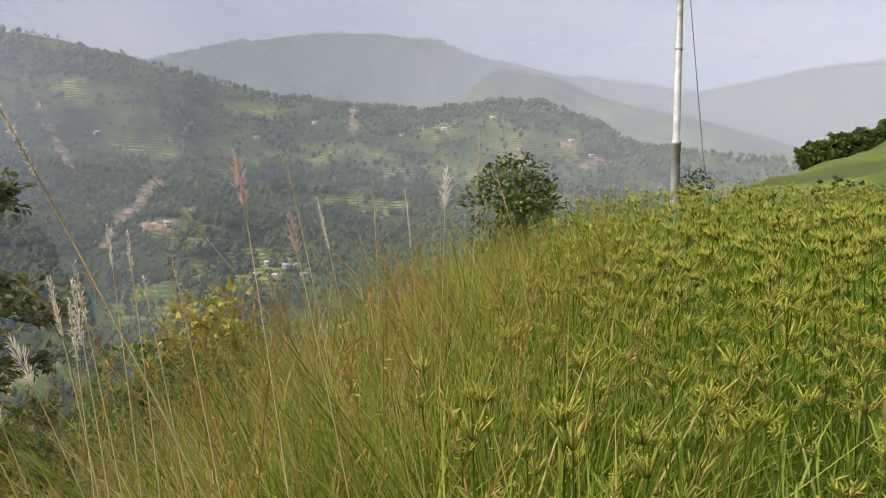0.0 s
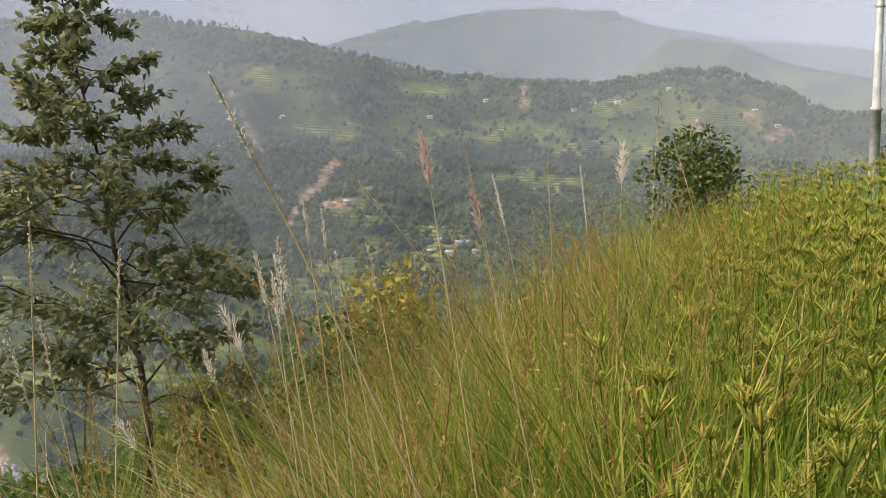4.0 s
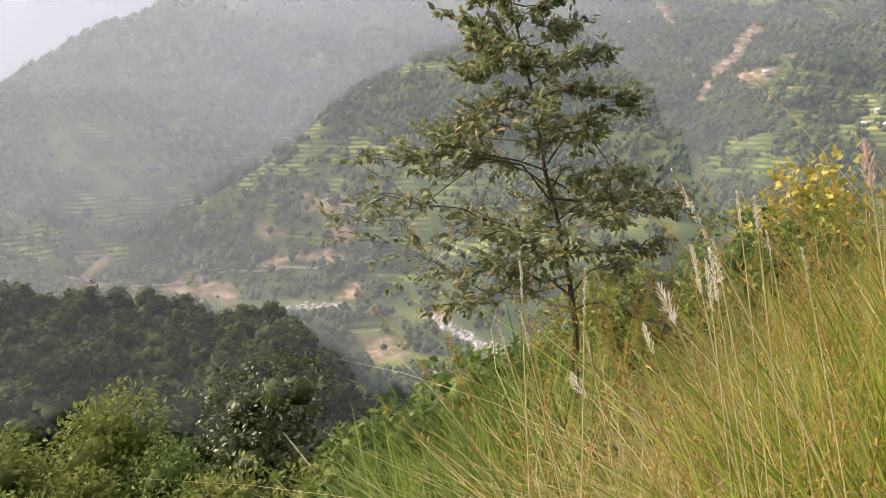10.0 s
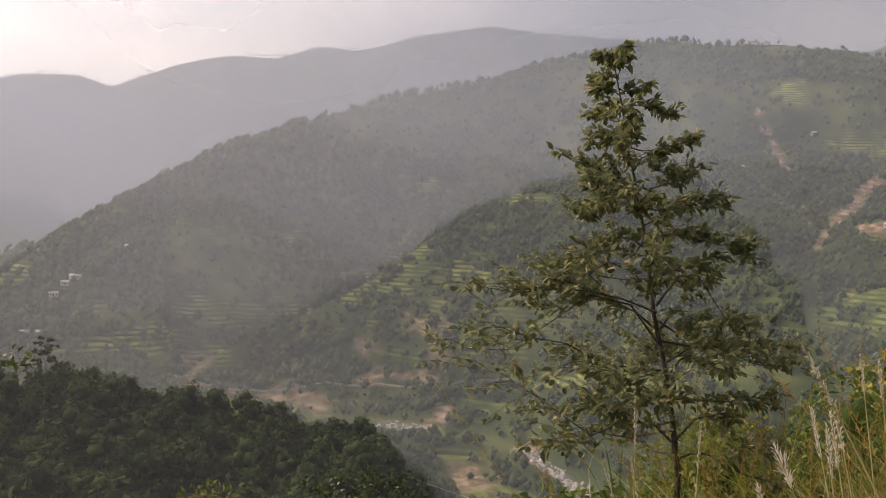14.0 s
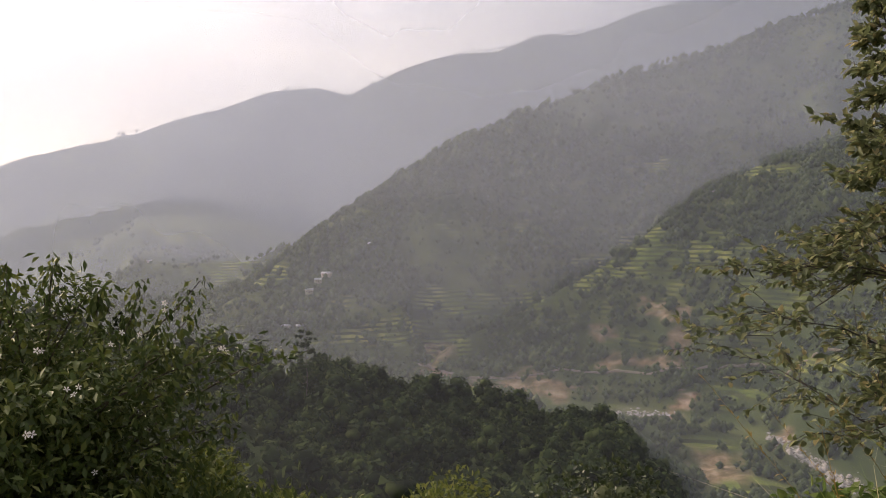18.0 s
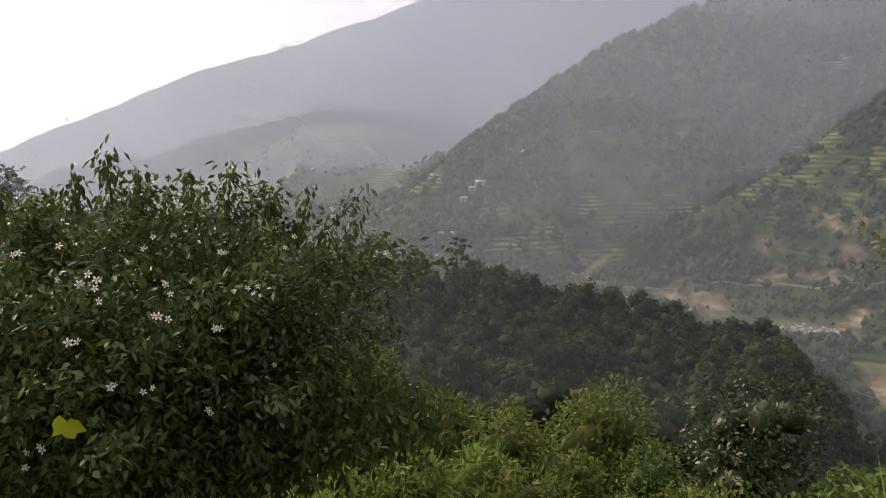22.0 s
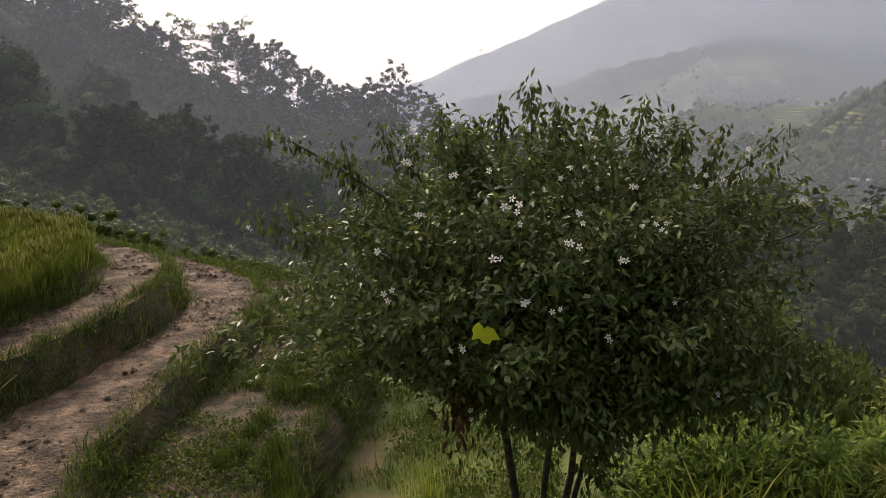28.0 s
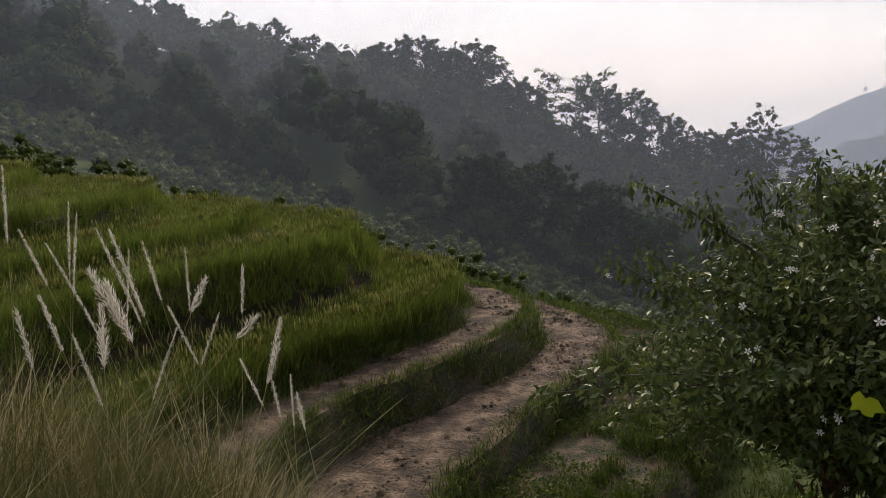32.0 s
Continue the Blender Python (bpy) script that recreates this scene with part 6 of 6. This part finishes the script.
def lean_side(az, s):
    """A lean to the right as seen from the standing point, for positive s."""
    a = radians(az)
    return (math.cos(a) * s, math.sin(a) * s)


PL = [(-0.33, 1.27, 1.55, 1, -0.42, 0.085, 0.006), (-0.38, 1.84, 1.37, 0.9, -0.192, 0.09, 0.0112), (-0.35, 1.86, 1.36, 0.9, -0.15, 0.096, 0.0124), (-0.34, 1.8, 1.39, 0.9, -0.18, 0.084, 0.00868), (-0.36, 1.9, 1.33, 0.8, -0.12, 0.096, 0.0112), (-0.45, 1.96, 1.26, 0.7, -0.36, 0.078, 0.0223), (-0.47, 1.9, 1.2, 0.7, -0.3, 0.06, 0.0124),
      (-0.49, 1.53, 1.38, 0.9, 0, 0.072, 0.00496), (-0.61, 1.91, 1.08, 0.5, -0.54, 0.054, 0.0186), (-0.32, 1.99, 1.45, 1, -0.12, 0.072, 0.00744), (-0.29, 2, 1.44, 1, -0.12, 0.072, 0.00744), (-0.27, 2.1, 1.36, 0.9, -0.18, 0.06, 0.0062), (-0.57, 1.47, 1.41, 1, -0.03, 0.072, 0.00496), (-0.68, 1.66, 1.26, 0.8, -0.24, 0.084, 0.00558), (-0.62, 1.62, 1.28, 0.8, -0.18, 0.072, 0.00558), (-0.56, 1.8, 1.22, 0.7, -0.18, 0.072, 0.00496),
      (-0.2, 1.7, 1.4, 0.9, -0.18, 0.072, 0.00496), (-1.2, 1.75, 0.93, 0.6, -0.66, 0.084, 0.00496)]
for k, (x, y, z, L, s, head, fat) in enumerate(PL):
    plume_grass((x, y, z), L, lean_side(12, s), head, fat, M_PLUME, "dry grass stalk with a pale silky plume" if fat < 0.025 else "dry grass stalk with a thick fluffy white plume", 500 + k, "plumed grass by the alder")
for k, (x, y, z, L, s, head, fat) in enumerate([(-.12, 1.78, 1.55, 1.0, -.15, .07, .02), (-.04, 1.8, 1.47, .95, -.2, .06, .016)]):
    plume_grass((x, y, z), L, lean_side(4, s), head, fat, M_PINK, "tall stalk with a rosy feathery seed head", 520 + k, "tall stalks on the bank")
PL2 = [(136.4, -.6, 3.6, 1.2, -.05, .3, .014), (136.0, -4.6, 3.3, 1.1, .25, .22, .014), (134.6, -5.6, 3.4, 1.1, .3, .42, .014), (133.0, -3.2, 3.6, 1.2, -.08, .3, .012), (132.6, -3.9, 3.6, 1.2, -.12, .3, .012), (131.6, -5.0, 3.4, 1.1, .25, .4, .016), (130.8, -5.2, 3.4, 1.1, .2, .36, .02),
       (132.3, -7.6, 3.0, .9, .3, .22, .035), (131.4, -8.6, 3.0, .9, .22, .22, .036), (131.9, -9.9, 3.0, .8, -.05, .22, .034), (128.9, -6.2, 3.4, 1.1, .15, .24, .016), (129.8, -6.6, 3.4, 1.1, -.1, .24, .012), (126.3, -6.8, 3.5, 1.1, -.02, .26, .012), (125.2, -8.9, 3.2, .9, -.4, .14, .028),
       (122.7, -8.4, 3.5, 1.0, -.08, .2, .018), (122.2, -11.9, 3.2, .7, -.8, .1, .034), (120.5, -12.2, 3.2, .8, -.25, .18, .022), (120.8, -13.8, 3.1, .7, -.3, .16, .024), (121.6, -15.4, 3.1, .7, .1, .2, .014), (123.5, -14.6, 3.1, .7, .3, .2, .014), (124.6, -11.4, 3.2, .8, -.35, .2, .012), (127.4, -12.0, 3.0, .8, -.35, .26, .012),
       (127.8, -10.5, 3.1, .8, .3, .24, .014), (135.4, -8.8, 3.0, .8, .2, .2, .018), (119.9, -17.4, 3.0, .6, .12, .14, .02), (120.2, -16.0, 3.0, .6, -.02, .2, .01), (133.8, -11.5, 2.9, .7, .2, .26, .014), (136.8, -9.4, 2.9, .8, .1, .2, .02)]
for k, (az, el, r, L, s, head, fat) in enumerate(PL2):
    plume_grass(spot(az, el, r), L, lean_side(az, -s), head, fat, M_PLUME, "dry grass stalk with a ragged silvery plume", 540 + k, "plumed grass on the bank")
for k, (az, el, r, L, s) in enumerate([(112.4, -18.4, 4.2, .75, 1.0), (110.4, -21.0, 4.2, .6, .5)]):
    plume_grass(spot(az, el, r), L, lean_side(az, s), 0.3, .008, M_STRAW, "bare dry straw stalk leaning out over the path", 580 + k, "bare stalks", "dry_stalk")
for k, (az, el, r, L, s, head, fat, mat) in enumerate([(-15.3, 5.6, 3.4, 1.15, 0, .16, .04, M_PLUME), (-6.8, 3.4, 3.2, 1.1, -.2, .2, .014, M_PLUME), (-10.4, 5.0, 4, 1.2, -.06, .3, .01, M_STRAW), (-17.6, 8.4, 4, 1.4, .02, .3, .008, M_STRAW), (4.2, 5.0, 3, 1.2, -.7, .3, .008, M_STRAW), (-4.6, 6.2, 3.1, 1.2, -.2, .3, .008, M_STRAW), (-18.6, 6.0, 4, 1.2, -.25, .22, .012, M_PINK), (-12.6, 4.2, 3.6, 1.1, -.1, .25, .01, M_PLUME)]):
    plume_grass(spot(az, el, r), L, lean_side(az, s), head, fat, mat, "tall stalk with a rosy feathery seed head" if mat == M_PINK else "tall thin grass stalk above the bank", 590 + k, "tall stalks on the bank")


# ---- pole ----
def steel_pole():
    r = 21.0
    base = spot(-30.75, 0, r)
    base.z = ground(base.x, base.y) - 0.2
    root = thing("utility_pole", base, "galvanised steel tubular pole standing behind the millet", "pole")
    j = EYE + r * math.tan(radians(7.2)) - base.z
    part("shaft", tube([(0, 0, 0), (0.0, 0, j)], [0.112, 0.108], 20), M_STEEL, root, "", True)
    part("upper_shaft", tube([(0, 0, j - 0.02), (0.0, 0, j + 2.9), (0, 0, j + 6.0)], [0.09, 0.082, 0.068], 20), M_STEEL, root, "", True)
    for z, r in ((j, 0.125), (j + 2.3, 0.097)):
        col = part("collar", tube([(0, 0, z - 0.05), (0, 0, z - 0.045), (0, 0, z + 0.045), (0, 0, z + 0.05)], [r * 0.9, r, r, r * 0.9], 20), M_STEEL, root)
        for sgn in (-1, 1):
            part("bolt", tube([(sgn * r * 0.9, 0, z), (sgn * (r + 0.03), 0, z)], 0.012, 6), M_WIRE, col)
    a = Vector((0, 0, j + 5.8))
    e = spot(-33.2, 4.6, 22.3) - base
    e.z = ground(*(base + e).xy) - base.z
    wire = thing("guy_wire", base + e, "thin dark guy wire slanting from the pole to the ground", "wire")
    part("cable", tube([(0, 0, 0), (a - e) * 0.5 + Vector((0, 0, -0.05)), a - e], 0.01, 5), M_WIRE, wire)
    part("anchor", tube([(0, 0, -0.1), (0, 0, 0.15)], 0.02, 6), M_STEEL, wire)


steel_pole()


# ---- houses ----
def box(x0, x1, y0, y1, z0, z1):
    v = np.array([(x, y, z) for z in (z0, z1) for y in (y0, y1) for x in (x0, x1)], float)
    f = [(0, 2, 3), (0, 3, 1), (4, 5, 7), (4, 7, 6), (0, 1, 5), (0, 5, 4), (2, 6, 7), (2, 7, 3), (0, 4, 6), (0, 6, 2), (1, 3, 7), (1, 7, 5)]
    return v, np.array(f)


def gable(w, d, z, rise_, over=0.4, t=0.12):
    """Two roof slopes with thickness."""
    x, y = w / 2 + over, d / 2 + over
    v = [(-x, -y, z - 0.15), (x, -y, z - 0.15), (x, 0, z + rise_), (-x, 0, z + rise_), (-x, y, z - 0.15), (x, y, z - 0.15)]
    v = np.array(v + [(a, b, c + t) for a, b, c in v])
    f = [(0, 1, 2), (0, 2, 3), (3, 2, 5), (3, 5, 4), (6, 8, 7), (6, 9, 8), (9, 11, 8), (9, 10, 11), (0, 6, 7), (0, 7, 1), (4, 5, 11), (4, 11, 10), (0, 3, 9), (0, 9, 6), (3, 4, 10), (3, 10, 9), (1, 7, 8), (1, 8, 2), (2, 8, 11), (2, 11, 5)]
    return v, np.array(f)


def house(at, w, d, h, roof, turn, label, group="", name="house", walls=None):
    root = thing(name, at, label, "house", group)
    root.rotation_euler = (0, 0, turn)
    v, f = box(-w / 2, w / 2, -d / 2, d / 2, -1.5, h)
    g = np.array([(-w / 2, -d / 2, h), (-w / 2, d / 2, h), (-w / 2, 0, h + d * 0.24), (w / 2, -d / 2, h), (w / 2, d / 2, h), (w / 2, 0, h + d * 0.24)])
    part("wall", joined([(v, f), (g, np.array([(0, 2, 1), (3, 4, 5)]))]), walls or M_WALL, root)
    part("roof", gable(w, d, h, d * 0.25), roof, root)
    part("door", box(-0.5, 0.5, -d / 2 - 0.06, -d / 2 + 0.02, 0, 2.0), M_DOOR, root)
    for s in (-1, 1):
        part("window", box(s * w * 0.3 - 0.45, s * w * 0.3 + 0.45, -d / 2 - 0.05, -d / 2 + 0.02, 1.0, 2.0), M_DOOR, root)
    return root


for k, (az, el, w, mat) in enumerate([(55.0, -4.5, 11, M_ROOF), (55.6, -4.9, 8, M_ROOF), (56.2, -5.6, 9, M_ROOF), (51.9, -2.5, 9, M_ROOF), (57.8, -8.0, 8, M_ROOF), (56.9, -8.0, 7, M_ROOF), (29.0, .7, 9, M_ROOF), (-8.8, 9.3, 10, M_ROOF), (-20.4, 7.2, 10, M_ROOF_DARK), (-23.8, 7.8, 9, M_ROOF), (-15.1, 8.4, 10, M_ROOF), (-2.4, 7.2, 9, M_ROOF),
                                      (-4.6, -1.4, 9, M_ROOF_BLUE), (-3.4, -1.2, 8, M_ROOF_BLUE), (-5.2, -1.1, 8, M_ROOF), (-4.0, -2.1, 9, M_ROOF), (-5.8, -1.9, 8, M_ROOF), (-2.6, -2.0, 8, M_ROOF), (3.1, 1.2, 9, M_ROOF), (1.5, 2.2, 8, M_ROOF_DARK), (-25.2, 6.7, 9, M_ROOF), (-27.6, 7.4, 8, M_ROOF_DARK), (-18.4, 9.2, 9, M_ROOF), (9.6, 10.4, 8, M_ROOF), (-12.2, 7.9, 8, M_ROOF), (11.6, 4.6, 8, M_ROOF), (7.6, 6.8, 8, M_ROOF), (-6.2, 8.4, 8, M_ROOF), (64.2, -.9, 9, M_ROOF), (66.5, -3.2, 9, M_ROOF)]):
    x, y, z = on_slope(az, el)
    house(Vector((x, y, z)), w * 0.75, 4.6, 2.6, mat, radians(az + (k * 37) % 50 - 25), "small farmhouse with a pale sheet-metal roof" if mat != M_ROOF_DARK else "small farmhouse with a dark roof", "farmhouses on the far slope")
rr = float(R_N(np.array(120.4))) - 2
hp = spot(120.4, 0, rr)
hp.z = ground(hp.x, hp.y)
# the hut's backlit darkness is put into its wall and roof colours
house(hp, 5.6, 4.5, max(2.6, EYE + rr * math.tan(radians(6.0)) - hp.z), M_ROOF_DARK, radians(120.4 + 8), "small hut on the crest of the near ridge, coloured dark as a silhouette", name="hut", walls=M_DOOR)


# ---- road, river ----
def ribbon(name, angles, width, mat, label, category, lift=0.6, r0=330.0):
    pts = np.array([on_slope(a, e, r0) for a, e in angles])
    d = np.concatenate([[0], np.cumsum(np.linalg.norm(np.diff(pts[:, :2], axis=0), axis=1))])
    s = np.linspace(0, d[-1], 120)
    x, y = np.interp(s, d, pts[:, 0]), np.interp(s, d, pts[:, 1])
    for _ in range(6):
        x[1:-1], y[1:-1] = (x[:-2] + 2 * x[1:-1] + x[2:]) / 4, (y[:-2] + 2 * y[1:-1] + y[2:]) / 4
    tx, ty = np.gradient(x), np.gradient(y)
    n = np.hypot(tx, ty)
    vs = []
    mid = height(x, y) + lift
    for o in (-1, 1):
        vs.append(np.stack([x - ty / n * width / 2 * o, y + tx / n * width / 2 * o, mid], -1))
    for o in (1, -1):
        vs.append(np.stack([x - ty / n * width / 2 * o, y + tx / n * width / 2 * o, mid - 2.5], -1))
    v = np.concatenate(vs)
    k, f = 120, []
    for i in range(k - 1):
        for a, b in ((0, 1), (1, 2), (2, 3), (3, 0)):
            p, q, r_, t = a * k + i, b * k + i, b * k + i + 1, a * k + i + 1
            f += [(p, q, r_), (p, r_, t)]
    return tagged(new(name, mesh_np(name, v, f, mat)), label, category, kind="structure")


M_ROAD = rough_mat("dusty_road", [(0.35, (0.14, 0.12, 0.085)), (0.6, (0.24, 0.2, 0.155))], 0.3, 0.95, 0.2)
ribbon("road", [(49, -10.6), (47, -11.2), (44, -11.6), (41, -11.4), (38, -11.1), (35, -11.0), (32, -10.9), (29, -10.5), (26, -10.1), (23, -9.6), (20, -9.2)], 2.8, M_ROAD, "pale dirt road cut along the far bank", "road")


def river():
    for a in (np.arange(20, 25.4, 0.3), np.arange(31.2, 35.6, 0.3)):
        reach_of_water(a)
    g = np.random.default_rng(61)
    m = 420
    aa = np.where(g.uniform(0, 1, m) < 0.8, g.uniform(20, 25.6, m), g.uniform(31, 36, m))
    rr_ = R_RIV(aa) + g.normal(0, 6, m)
    bx, by = -np.sin(np.radians(aa)) * rr_, np.cos(np.radians(aa)) * rr_
    stuff("boulders", scatter(clods, np.stack([bx, by, height(bx, by)], -1), g.gamma(1.5, 0.42, m) + 0.3), M_ROCK, "pale grey boulders strewn along the river bed", "boulders")


def reach_of_water(a):
    r = R_RIV(a)
    x, y = -np.sin(np.radians(a)) * r, np.cos(np.radians(a)) * r
    tx, ty = np.gradient(x), np.gradient(y)
    n = np.hypot(tx, ty)
    w = 0.4 + 2.0 * np.sin(np.linspace(0, 1, len(a)) * np.pi) * (1 if a[0] < 30 else 0.35)
    z = height(x, y) + 0.5
    v = np.concatenate([np.stack([x - ty / n * w * o, y + tx / n * w * o, z], -1) for o in (-1, 1)])
    k = len(a)
    f = [t for i in range(k - 1) for t in ((i, k + i, k + i + 1), (i, k + i + 1, i + 1))]
    tagged(new("water", mesh_np("water", v, f, M_WATER, True)), "shallow white-foaming river between boulders", "river", kind="structure")


river()
